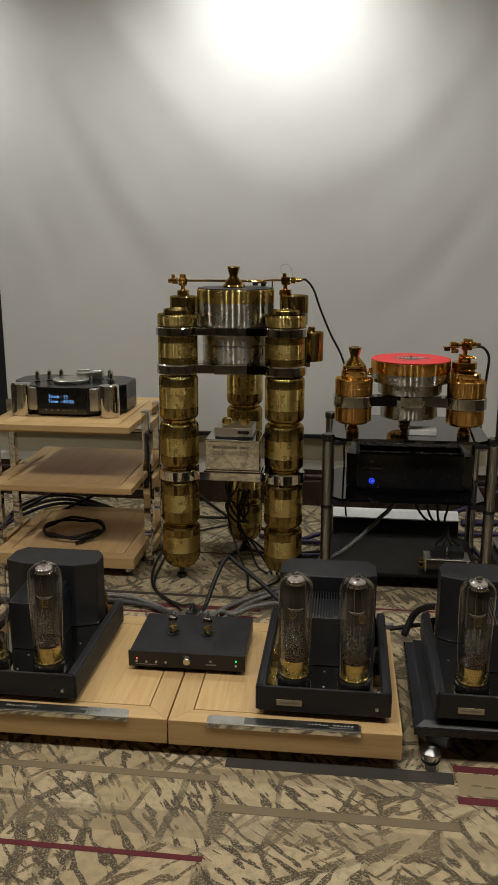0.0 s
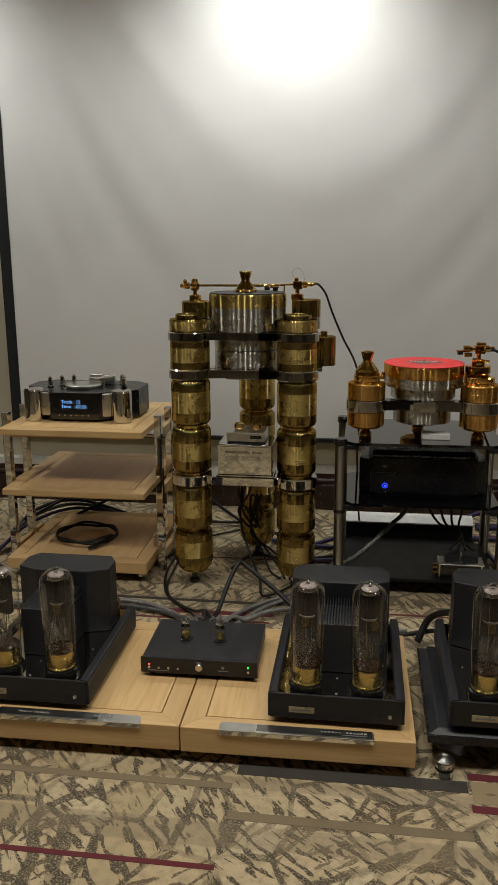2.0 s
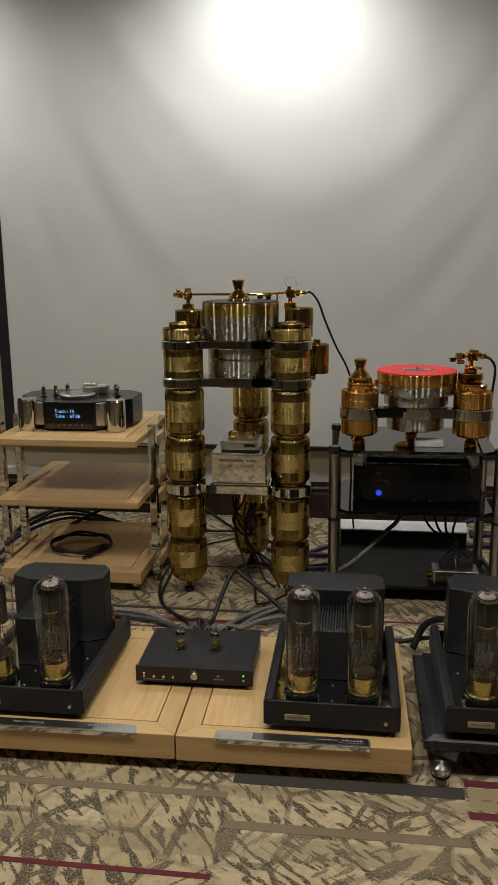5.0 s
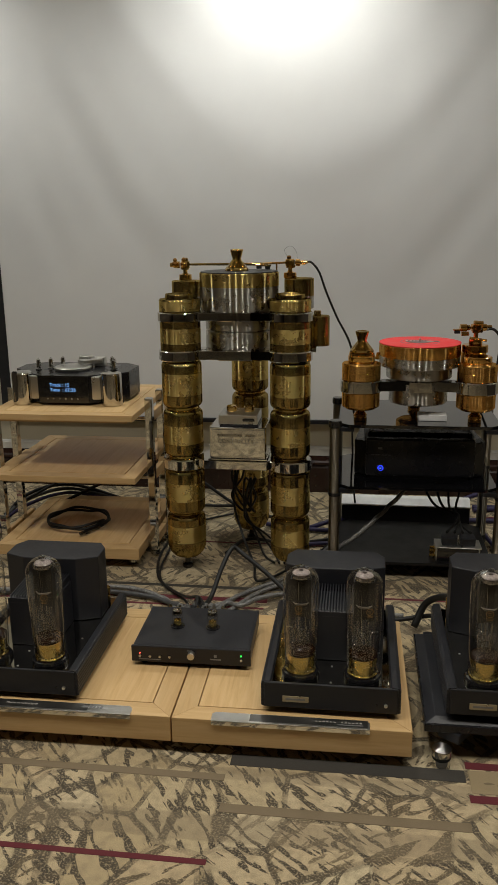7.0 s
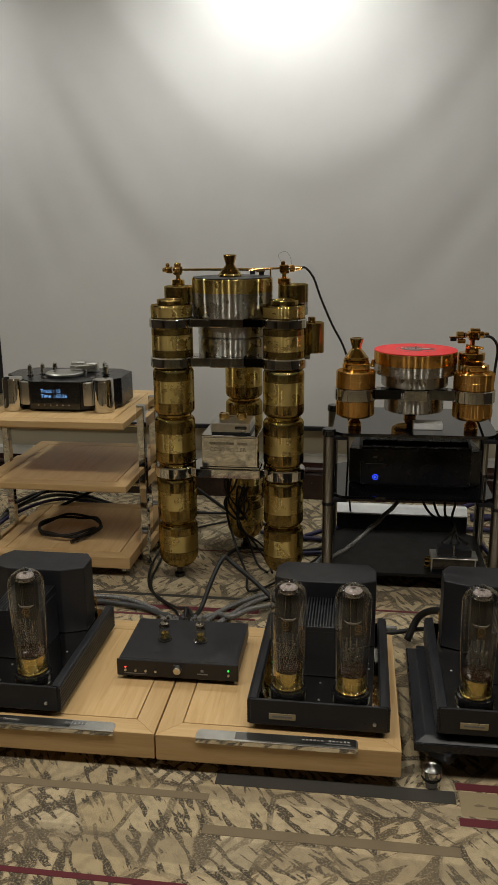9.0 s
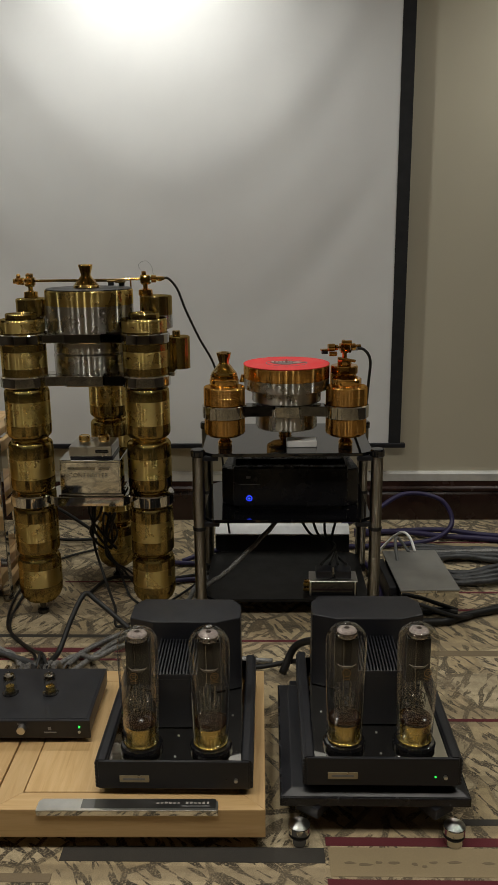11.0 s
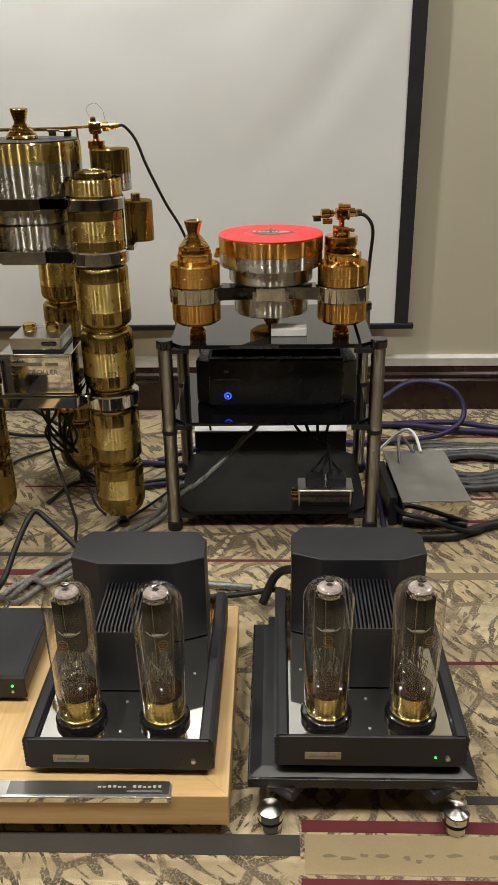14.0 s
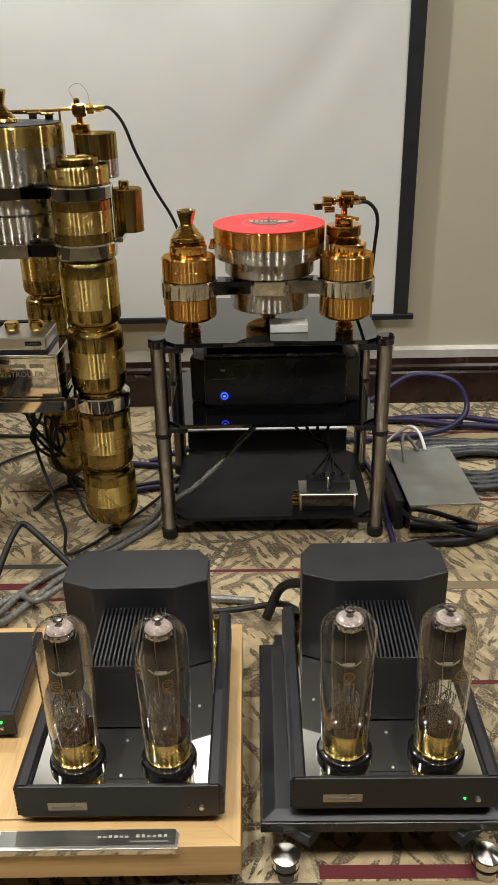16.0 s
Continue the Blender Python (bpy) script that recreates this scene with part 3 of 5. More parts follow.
        tmp = cable_bm(loop, 0.0008, 5, 4)
        me = bpy.data.meshes.new("loop")
        tmp.to_mesh(me)
        tmp.free()
        bm.from_mesh(me)
        bpy.data.meshes.remove(me)
    part("filament_wires", bm, WIRE, base, "tangle of silvery wires")
    for k in range(5):
        a = 0.6 + k * 1.25
        part("support_rod", rod_bm((x + 0.012 * math.cos(a), y + 0.012 * math.sin(a), z + 0.073), (x + 0.019 * math.cos(a), y + 0.011 * math.sin(a), z + 0.25), 0.0011, 6), WIRE, base)


def amplifier(m, lit, label):
    t = thing("valve_amplifier", m, label, "amplifier", "valve amplifiers")
    part("chassis", box_bm(-0.155, 0.155, 0.006, 0.468, 0.008, 0.066, 0.002), BLACK, t)
    part("front_panel", box_bm(-0.170, 0.170, 0.0, 0.008, 0.010, 0.080, 0.002), BLACK, t, "black metal front panel")
    for s in (-1, 1):
        part("side_rail", prism_bm(ripple(s), 0.004, 0.474, 0, "y"), BLACK, t, "ribbed black side rail")
    part("top_plate", box_bm(-0.151, 0.151, 0.009, 0.467, 0.066, 0.0685, 0.0006, 1), CHROME, t, "mirror-polished top plate")
    plate = part("nameplate", box_bm(-0.122, -0.055, -0.0022, 0.0, 0.028, 0.045, 0.0006, 1), PLATE, t, "champagne metal nameplate")
    part("engraved_bar", box_bm(-0.114, -0.064, -0.0027, -0.0022, 0.034, 0.039), GREY_PRINT, plate)
    part("switch", rod_bm((0.140, -0.006, 0.034), (0.140, 0.001, 0.034), 0.0045), SILVER, t, "small silver switch")
    part("indicator", rod_bm((0.118, -0.002, 0.034), (0.118, 0.001, 0.034), 0.0021), GREEN_LED if lit else BLACK_GLOSS, t, "green indicator light" if lit else "unlit indicator light")
    cover = part("transformer_cover", prism_bm(OCT, 0.0695, 0.268, 0.0025), BLACK_MATT, t, "octagonal matt black transformer cover")
    for k in range(16):
        x = -0.0585 + k * 0.0078
        part("fin", prism_bm([(0.302, 0.198), (0.302, 0.222), (0.154, 0.217), (0.148, 0.211), (0.148, 0.198)], x - 0.0016, x + 0.0016, 0, "x"), BLACK_MATT, cover)
    # Added strip that keeps bright fin gaps out of the mirror plate.
    part("fin_gap_blocker", box_bm(-0.064, 0.064, 0.1455, 0.1475, 0.1985, 0.213, 0.0006, 1), BLACK_MATT, cover)
    part("fin_base", box_bm(-0.064, 0.064, 0.146, 0.302, 0.0695, 0.200, 0.002), BLACK_MATT, cover)
    for x in (-0.08, 0.08):
        part("tube_socket", lathe_bm([(0, 0.0685), (0.049, 0.0685), (0.049, 0.078), (0.046, 0.084), (0.040, 0.086), (0, 0.086)], x, 0.069, 36), BLACK_GLOSS, t, "black tube socket ring")
        vacuum_tube(t, x, 0.069, 0.086)
    for x, y in ((0.0, 0.035), (0.0, 0.115), (0.125, 0.20), (-0.125, 0.20)):
        part("screw", lathe_bm([(0, 0.0685), (0.0028, 0.0685), (0.0028, 0.0698), (0.0015, 0.0704), (0, 0.0704)], x, y, 12), SILVER, t)
    for x in (-0.13, 0.13):
        part("binding_post", lathe_bm([(0, 0.0685), (0.012, 0.0685), (0.012, 0.10), (0.009, 0.103), (0.013, 0.106), (0.013, 0.128), (0.008, 0.132), (0, 0.132)], x, 0.42, 20), GOLD, t, "gold binding post")
        for y in (0.05, 0.41):
            part("foot", lathe_bm([(0, -0.008), (0.017, -0.008), (0.018, -0.006), (0.018, 0.008), (0, 0.008)], x, y, 18), RUBBER, t)
    return t


amplifier(pose(-0.206, 2.044, PLAT_TOP + 0.008, 0, 0, 0.0), False, "black valve amplifier with two large glass tubes on maple platform")
amplifier(pose(0.262, 2.050, 0.1207, 0, 0, 0.0), True, "black valve amplifier with green light on black stand")
amplifier(pose(-1.048, 2.033, PLAT_TOP + 0.008, 0, 0, 0.0), False, "black valve amplifier with mirror top on maple platform")

# ---- black stand under one amplifier ----
stand = thing("amplifier_stand", pose(0.248, 2.045, 0, 0, 0, 0.0), "low black lacquered stand with chrome ball feet on carpet", "stand")
part("lower_plate", box_bm(-0.215, 0.215, 0.0, 0.475, 0.079, 0.101, 0.002), BLACK_SATIN, stand)
bm = bmesh.new()
bmesh.ops.create_cube(bm, size=1.0)
for v in bm.verts:
    top = v.co.z > 0
    v.co = Vector((v.co.x * (0.375 if top else 0.424), 0.238 + v.co.y * (0.43 if top else 0.468), 0.1125 if top else 0.1011))
bmesh.ops.bevel(bm, geom=bm.edges[:], offset=0.0015, segments=1, affect="EDGES")
part("sloped_top", bm, BLACK_MATT, stand, "sloping satin black rim")
for a, b in (((-0.172, -0.018), (0.16, 0.45)), ((0.175, -0.018), (-0.16, 0.45))):
    va, vb = Vector((*a, 0)), Vector((*b, 0))
    va += (vb - va).normalized() * 0.03
    side = (vb - va).cross(Vector((0, 0, 1))).normalized() * 0.03
    z = 0.052 if a[0] < 0 else 0.0515
    part("cross_arm", prism_bm([tuple((va + side)[:2]), tuple((vb + side)[:2]), tuple((vb - side)[:2]), tuple((va - side)[:2])], z, z + 0.027, 0.003), BLACK, stand, "black diagonal arm")
for x, y in ((-0.172, -0.018), (0.175, -0.018), (-0.16, 0.54), (0.16, 0.54)):
    foot = part("ball_foot", lathe_bm([(0, 0.0), (0.018, 0.0), (0.0215, 0.003), (0.0225, 0.010), (0.0215, 0.019), (0.019, 0.021), (0.019, 0.026), (0.0235, 0.028), (0.0250, 0.031), (0.0250, 0.046), (0.0240, 0.0475), (0.012, 0.0535), (0, 0.0555)], x, y, 40, ((0.0475, 0.0555, 1),)),
                (CHROME, SPUN_STEEL), stand, "chrome foot with spun domed top")
    part("band", lathe_bm([(0.019, 0.0205), (0.0235, 0.021), (0.0245, 0.0235), (0.0235, 0.026), (0.019, 0.0265)], x, y, 36), RUBBER, foot, "black rubber ring")
part("rear_bar", box_bm(-0.18, 0.18, 0.44, 0.545, 0.053, 0.074, 0.003), BLACK, stand)

# ---- preamplifier ----
pre = thing("preamplifier", pose(-0.609, 2.236, PLAT_TOP + 0.008, 0, 0, 0.8), "small black preamplifier with two little tubes on maple platforms", "preamplifier")
part("case", box_bm(-0.168, 0.170, 0.006, 0.255, 0.009, 0.053, 0.002), BLACK_MATT, pre)
part("front_panel", box_bm(-0.171, 0.173, 0.0, 0.007, 0.006, 0.055, 0.0015), BLACK, pre)
part("lid", box_bm(-0.162, 0.164, 0.012, 0.25, 0.053, 0.0545, 0.0006, 1), BLACK_MATT, pre)
part("volume_knob", rod_bm((0.004, -0.016, 0.036), (0.004, 0.001, 0.036), 0.0105, 28), SILVER, pre, "round silver volume knob")
for k, x in enumerate((-0.146, -0.117, -0.088, -0.060)):
    part("button", rod_bm((x, -0.004, 0.024), (x, 0.001, 0.024), 0.0036, 12), SILVER, pre)
part("button", rod_bm((0.146, -0.004, 0.024), (0.146, 0.001, 0.024), 0.0032, 12), SILVER, pre)
part("indicator", rod_bm((-0.146, -0.002, 0.033), (-0.146, 0.001, 0.033), 0.0022, 10), RED_LED, pre, "small red light")
part("indicator", rod_bm((0.146, -0.003, 0.038), (0.146, 0.001, 0.038), 0.0026, 10), GREEN_LED, pre, "small green light")
part("print_bar", box_bm(-0.150, -0.085, -0.0006, 0.0, 0.013, 0.0155), GREY_PRINT, pre)
part("print_mark", box_bm(0.068, 0.076, -0.0006, 0.0, 0.029, 0.037), GREY_PRINT, pre)
part("print_bar", box_bm(0.058, 0.088, -0.0006, 0.0, 0.021, 0.0245), GREY_PRINT, pre)
part("print_bar", box_bm(-0.008, 0.008, -0.0006, 0.0, 0.045, 0.0475), GREY_PRINT, pre)
for x in (-0.061, 0.045):
    sock = part("tube_socket", lathe_bm([(0, 0.0545), (0.021, 0.0545), (0.021, 0.057), (0.017, 0.059), (0, 0.059)], x, 0.128, 24), BLACK_GLOSS, pre, "black tube socket")
    part("small_tube", lathe_bm([(0, 0.059), (0.0145, 0.059), (0.0162, 0.061), (0.0162, 0.100), (0.0135, 0.109), (0.006, 0.113), (0.003, 0.117), (0, 0.118)], x, 0.128, 24), GLASS, sock, "small clear glass tube").visible_shadow = False
    part("tube_shield", lathe_bm([(0, 0.060), (0.0105, 0.060), (0.0108, 0.076), (0, 0.077)], x, 0.128, 20), TUBE_GOLD, sock)
    part("getter", lathe_bm([(0, 0.094), (0.0142, 0.0935), (0.0150, 0.099), (0.0125, 0.107), (0, 0.112)], x, 0.128, 20), CHROME, sock)
for x in (-0.14, 0.14):
    for y in (0.03, 0.22):
        part("foot", lathe_bm([(0, -0.008), (0.012, -0.008), (0.013, 0.009), (0, 0.009)], x, y, 16), RUBBER, pre)
for k, x in enumerate((-0.12, -0.09, -0.03, 0.0, 0.05)):
    part("plug", rod_bm((x, 0.256, 0.034), (x, 0.300, 0.034), 0.0065, 12), CHROME, pre, "silver cable plug")

# ---- three-column turntable ----
TT = (-0.606, 3.288)
COLS = ((-0.814, 3.176), (-0.403, 3.176), (-0.598, 3.505))
tower = thing("column_turntable", Matrix.Translation((0, 0, 0.016)) @ Matrix.Diagonal((1, 1, 1.016, 1)), "tall brass three-column turntable with steel plates on carpet", "turntable")


def seg_bm(x, y, z0, z1, r, band):
    c = 0.017
    a, b = band
    pts = [(0, z0), (0.061, z0), (0.066, z0 + 0.0015), (r - 0.0045, z0 + c * 0.32), (r - 0.0012, z0 + c * 0.65), (r, z0 + c), (r, a), (r, b), (r, z1 - c), (r - 0.0012, z1 - c * 0.65), (r - 0.0045, z1 - c * 0.32), (0.066, z1 - 0.0015), (0.061, z1), (0, z1)]
    return lathe_bm(pts, x, y, 56, ((a, b, 1),))


def column(x, y, rear=False):
    foot = part("spike_foot", lathe_bm([(0, -0.0157), (0.018, -0.0157), (0.021, -0.012), (0.021, 0.0), (0.011, 0.006), (0.011, 0.03), (0.03, 0.036), (0, 0.037)], x, y, 24), BLACK_GLOSS, tower, "dark spike foot")
    r = 0.0755
    low = [(0, 0.034), (0.034, 0.035), (0.052, 0.043), (0.066, 0.058), (r - 0.0012, 0.078), (r, 0.090), (r, 0.108), (r, 0.172), (r, 0.185), (r - 0.0012, 0.200), (r - 0.0045, 0.207), (0.066, 0.211), (0.061, 0.213), (0, 0.213)]
    part("column_drum", lathe_bm(low, x, y, 56, ((0.108, 0.172, 1),)), (GOLD_DARK_REFLECT, GOLD_TURNED), tower, "polished brass drum")
    for z0, z1, band in ((0.224, 0.397, (0.275, 0.345)), (0.452, 0.626, (0.50, 0.57)), (0.638, 0.809, (0.685, 0.765))):
        part("column_drum", seg_bm(x, y, z0, z1, r, band), (GOLD_DARK_REFLECT, GOLD_TURNED), tower, "polished brass drum")
    for z0, z1 in ((0.213, 0.224), (0.397, 0.4), (0.442, 0.452), (0.626, 0.638), (0.809, 0.812)):
        zm = (z0 + z1) / 2
        part("neck", lathe_bm([(0, z0), (0.061, z0), (0.0625, z0 * 0.75 + z1 * 0.25), (0.0635, zm), (0.0625, z0 * 0.25 + z1 * 0.75), (0.061, z1), (0, z1)], x, y, 48), GOLD, tower, "bright brass neck")
    part("lower_collar", lathe_bm([(0, 0.4), (0.077, 0.4), (0.081, 0.404), (0.081, 0.438), (0.077, 0.442), (0, 0.442)], x, y, 48), CHROME, tower, "chrome collar")
    part("middle_collar", lathe_bm([(0, 0.812), (0.079, 0.812), (0.083, 0.816), (0.083, 0.846), (0.079, 0.85), (0, 0.85)], x, y, 48), CHROME, tower, "chrome collar")
    part("column_drum", lathe_bm([(0, 0.85), (r - 0.001, 0.85), (r, 0.852), (r, 0.876), (r, 0.93), (r, 0.952), (r - 0.001, 0.954), (0, 0.954)], x, y, 56, ((0.876, 0.93, 1),)), (GOLD_DARK_REFLECT, GOLD_TURNED), tower, "polished brass drum")
    part("upper_collar", lathe_bm([(0, 0.954), (0.079, 0.954), (0.083, 0.957), (0.083, 0.985), (0.079, 0.988), (0, 0.988)], x, y, 48), CHROME, tower, "chrome collar")
    part("top_drum", lathe_bm([(0, 0.988), (r, 0.988), (r, 0.993), (r, 1.028), (r - 0.003, 1.034), (0.052, 1.035), (0.052, 1.048), (0.050, 1.052), (0.040, 1.053), (0.038, 1.049), (0, 1.049)], x, y, 56, ((0.993, 1.028, 1),)),
         (GOLD_DARK_REFLECT, GOLD_TURNED), tower, "polished brass cap")


for x, y in COLS:
    column(x, y)


def bridge(z0, z1, name, label):
    """Three arms from the middle to the columns, with a front block between the two front arms."""
    cx, cy = TT
    for x, y in COLS:
        a, b = Vector((cx, cy, 0)), Vector((x, y, 0))
        d = (b - a).normalized()
        s = d.cross(Vector((0, 0, 1))) * 0.03
        a2, b2 = a + d * 0.03, b - d * 0.06
        part(name, prism_bm([tuple((a2 + s)[:2]), tuple((b2 + s * 1.3)[:2]), tuple((b2 - s * 1.3)[:2]), tuple((a2 - s)[:2])], z0, z1, 0.0015), CHROME, tower, label)
    for (xa, sgn) in ((COLS[0][0], 1), (COLS[1][0], -1)):
        # The right front arm's dark reflection is painted into its chrome.
        part(name, prism_bm([(xa + sgn * 0.065, 3.140), (cx - sgn * 0.062, 3.150), (cx - sgn * 0.062, 3.200), (xa + sgn * 0.06, 3.21)], z0 + 0.001, z1 - 0.001, 0.0015), DARK_REFLECT_CHROME if sgn < 0 else CHROME, tower, label)
    part("front_block", box_bm(cx - 0.062, cx + 0.062, 3.138, 3.215, z0 - 0.001, z1 + 0.001, 0.002), CHROME, tower, "mirror-polished front block")


bridge(0.814, 0.848, "lower_arm", "mirror-polished steel arm")
bridge(0.956, 0.986, "upper_arm", "mirror-polished steel arm")
cx, cy = TT
part("base_drum", lathe_bm([(0, 0.848), (0.128, 0.848), (0.130, 0.851), (0.130, 0.908), (0.127, 0.911), (0, 0.911)], cx, cy, 72), STEEL_TURNED, tower, "turned steel drum")
part("middle_drum", lathe_bm([(0, 0.911), (0.112, 0.911), (0.112, 0.915), (0.130, 0.917), (0.130, 0.954), (0, 0.956)], cx, cy, 72), STEEL_TURNED, tower, "turned steel drum")
part("main_drum", lathe_bm([(0, 0.986), (0.147, 0.986), (0.149, 0.99), (0.149, 1.072), (0, 1.0725)], cx, cy, 80), STEEL_TURNED, tower, "turned steel platter drum")
platter = part("platter", lathe_bm([(0, 1.0725), (0.149, 1.0725), (0.1495, 1.077), (0.1495, 1.118), (0.147, 1.122), (0, 1.122)], cx, cy, 80), GOLD_TURNED, tower, "polished brass platter rim")
part("mat", drum_bm(0.1455, 1.122, 1.1255, cx, cy, 0.001, 72), BLACK, platter, "dark platter mat")
def cone_clamp(x, y, z, wide):
    """A ribbed cone with a flared grip, turned from brass."""
    pts = [(0, z), (0.043 * wide, z), (0.045 * wide, z + 0.003), (0.043 * wide, z + 0.009)]
    for k in range(9):
        r, h = (0.040 - 0.0245 * k / 9) * wide, z + 0.011 + 0.031 * k / 9
        pts += [(r + 0.0006, h), (r + 0.0006, h + 0.0022), (r - 0.0012, h + 0.0028)]
    for k in range(8):
        r, h = (0.0165 + 0.0085 * k / 8) * wide, z + 0.044 + 0.030 * k / 8
        pts += [(r + 0.0006, h), (r + 0.0006, h + 0.0026), (r - 0.0004, h + 0.0032)]
    pts += [(0.0255 * wide, z + 0.075), (0.0245 * wide, z + 0.078), (0.019 * wide, z + 0.0785), (0.016 * wide, z + 0.074), (0, z + 0.073)]
    return lathe_bm(pts, x, y, 40)


def small_drum(x, y, z0, z1, r, steel, label):
    zm = z0 + (z1 - z0) * steel
    d = part("arm_drum", lathe_bm([(0, z0), (r - 0.002, z0), (r, z0 + 0.002), (r, zm), (r, z1 - 0.003), (r - 0.003, z1), (0, z1)], x, y, 48, ((z0 + 0.002, zm, 1),)), (GOLD_DARK_REFLECT, STEEL_TURNED), tower, label)
    return d


def tonearm(parent, x, y, z, reach, turn, gold, length, rest=True):
    """A tonearm on a pillar: counterweight, bearing blocks, tube, headshell."""
    m = pose(x, y, z, 0, 0, turn)

    def add(name, bm, mat, label=""):
        bmesh.ops.transform(bm, matrix=m, verts=bm.verts)
        return part(name, bm, mat, parent, label)

    add("arm_pillar", lathe_bm([(0, -reach), (0.024, -reach), (0.025, -reach + 0.004), (0.024, -reach + 0.02), (0.012, -reach + 0.024), (0.0085, -0.03), (0.0085, -0.012), (0.015, -0.01), (0.015, -0.004), (0, -0.004)], 0, 0, 28), gold, "gold tonearm pillar")
    add("bearing_block", box_bm(-0.018, 0.016, -0.013, 0.013, -0.006, 0.022, 0.004), gold)
    add("bearing_ring", rod_bm((0.0, -0.020, 0.008), (0.0, 0.020, 0.008), 0.009, 18), gold)
    add("bearing_post", lathe_bm([(0, 0.02), (0.008, 0.02), (0.0085, 0.03), (0.006, 0.034), (0, 0.035)], -0.004, 0, 18), gold)
    add("side_screw", rod_bm((0.012, -0.022, -0.004), (0.012, 0.01, -0.004), 0.0055, 14), gold)
    add("counterweight", rod_bm((0.020, 0, 0.008), (0.038, 0, 0.008), 0.013, 22), gold, "gold counterweight")
    add("counterweight", rod_bm((0.042, 0, 0.008), (0.058, 0, 0.008), 0.0085, 18), gold, "gold counterweight")
    add("arm_tube", rod_bm((-0.015, 0, 0.009), (-length, 0, 0.006), 0.0042, 12), gold, "thin tonearm tube")
    add("headshell", box_bm(-length - 0.032, -length + 0.004, -0.009, 0.009, -0.001, 0.005, 0.0015), gold, "small headshell")
    add("cartridge", box_bm(-length - 0.028, -length - 0.008, -0.007, 0.007, -0.012, -0.001, 0.0015), BLACK)
    if rest:
        add("arm_rest", rod_bm((-0.05, 0.012, -0.03), (-0.05, 0.008, 0.012), 0.003, 8), gold)
        add("anti_skate_wire", cable_bm([(-0.01, 0.01, 0.03), (-0.02, 0.012, 0.055), (0.004, 0.014, 0.068), (0.024, 0.016, 0.05), (0.03, 0.018, 0.022)], 0.0006, 5), GREY_PLASTIC)


part("record_clamp", cone_clamp(cx - 0.008, cy, 1.1255, 1.0), GOLD, tower, "brass cone record clamp")
small_drum(-0.383, 3.335, 0.985, 1.096, 0.056, 0.42, "brass and steel tonearm drum")
small_drum(-0.822, 3.345, 0.985, 1.088, 0.056, 0.42, "brass and steel tonearm drum")
small_drum(-0.304, 3.29, 0.852, 0.962, 0.040, 0.0, "small brass motor drum")
part("motor_arm", box_bm(-0.39, -0.31, 3.20, 3.28, 0.838, 0.852, 0.002), CHROME, tower, "steel motor bracket")
part("drum_arm", box_bm(-0.43, -0.36, 3.22, 3.33, 0.972, 0.985, 0.002), CHROME, tower, "steel bracket")
part("drum_arm", box_bm(-0.86, -0.78, 3.22, 3.34, 0.972, 0.985, 0.002), CHROME, tower, "steel bracket")
part("motor_pulley", lathe_bm([(0, 0.962), (0.012, 0.962), (0.014, 0.967), (0.014, 0.978), (0.011, 0.981), (0, 0.981)], -0.31, 3.29, 24), GOLD, tower, "brass pulley")
tonearm(tower, -0.417, 3.33, 1.144, 0.048, 12, COPPER, 0.10)
tonearm(tower, -0.825, 3.35, 1.138, 0.048, 180 + 6, GOLD, 0.30, rest=False)
for dx, dz, rr in ((-0.036, 0.010, 0.0135), (-0.002, 0.010, 0.014), (-0.036, 0.026, 0.008), (-0.002, 0.027, 0.009)):
    part("counterweight_knob", lathe_bm([(rr * math.sin(k * math.pi / 10), 1.138 + dz - rr * math.cos(k * math.pi / 10)) for k in range(11)], -0.825 + dx, 3.335, 20), COPPER, tower, "round gold counterweight knob")
part("tonearm_wand", rod_bm((-0.80, 3.348, 1.147), (-0.50, 3.36, 1.148), 0.0045, 12), GOLD, tower, "slender gold tonearm wand")

# controller on its bracket inside the columns
ctl_arm = part("controller_shelf", prism_bm([(-0.76, 3.11), (-0.715, 3.062), (-0.48, 3.06), (-0.455, 3.11), (-0.54, 3.44), (-0.65, 3.44)], 0.424, 0.4565, 0.002), CHROME, tower, "mirror-polished bracket between columns")
ctl = thing("controller_box", pose(-0.0105, 0.014, 0.4800), "mirror-polished controller box with engraved front inside turntable columns", "controller")
part("case", box_bm(-0.684, -0.476, 3.062, 3.24, 0.006, 0.124, 0.003), CHROME, ctl)
part("front_bezel", box_bm(-0.676, -0.484, 3.0585, 3.062, 0.013, 0.117, 0.001, 1), CHROME, ctl)
part("base", box_bm(-0.69, -0.47, 3.056, 3.245, 0.0, 0.006, 0.001, 1), CHROME, ctl)
lettering("engraving", "CONTROLLER.", 0.021, BRUSHED, ctl, pose(-0.653, 3.0578, 0.066) @ FRONT)
for x0, x1 in ((-0.655, -0.562), (-0.552, -0.515)):
    part("engraved_bar", box_bm(x0, x1, 3.0578, 3.0585, 0.091, 0.101), BRUSHED, ctl)
sw = thing("switch_box", pose(-0.008, 0.014, 0.6042), "small silver box with two gold knobs on controller", "switch box")
part("base", box_bm(-0.652, -0.508, 3.085, 3.215, 0.0, 0.008, 0.001, 1), BLACK, sw, "black base")
part("case", box_bm(-0.655, -0.510, 3.082, 3.215, 0.008, 0.042, 0.002), SILVER, sw)
part("slot", box_bm(-0.565, -0.522, 3.080, 3.083, 0.020, 0.031, 0.003), BLACK_GLOSS, sw, "rounded black slot")
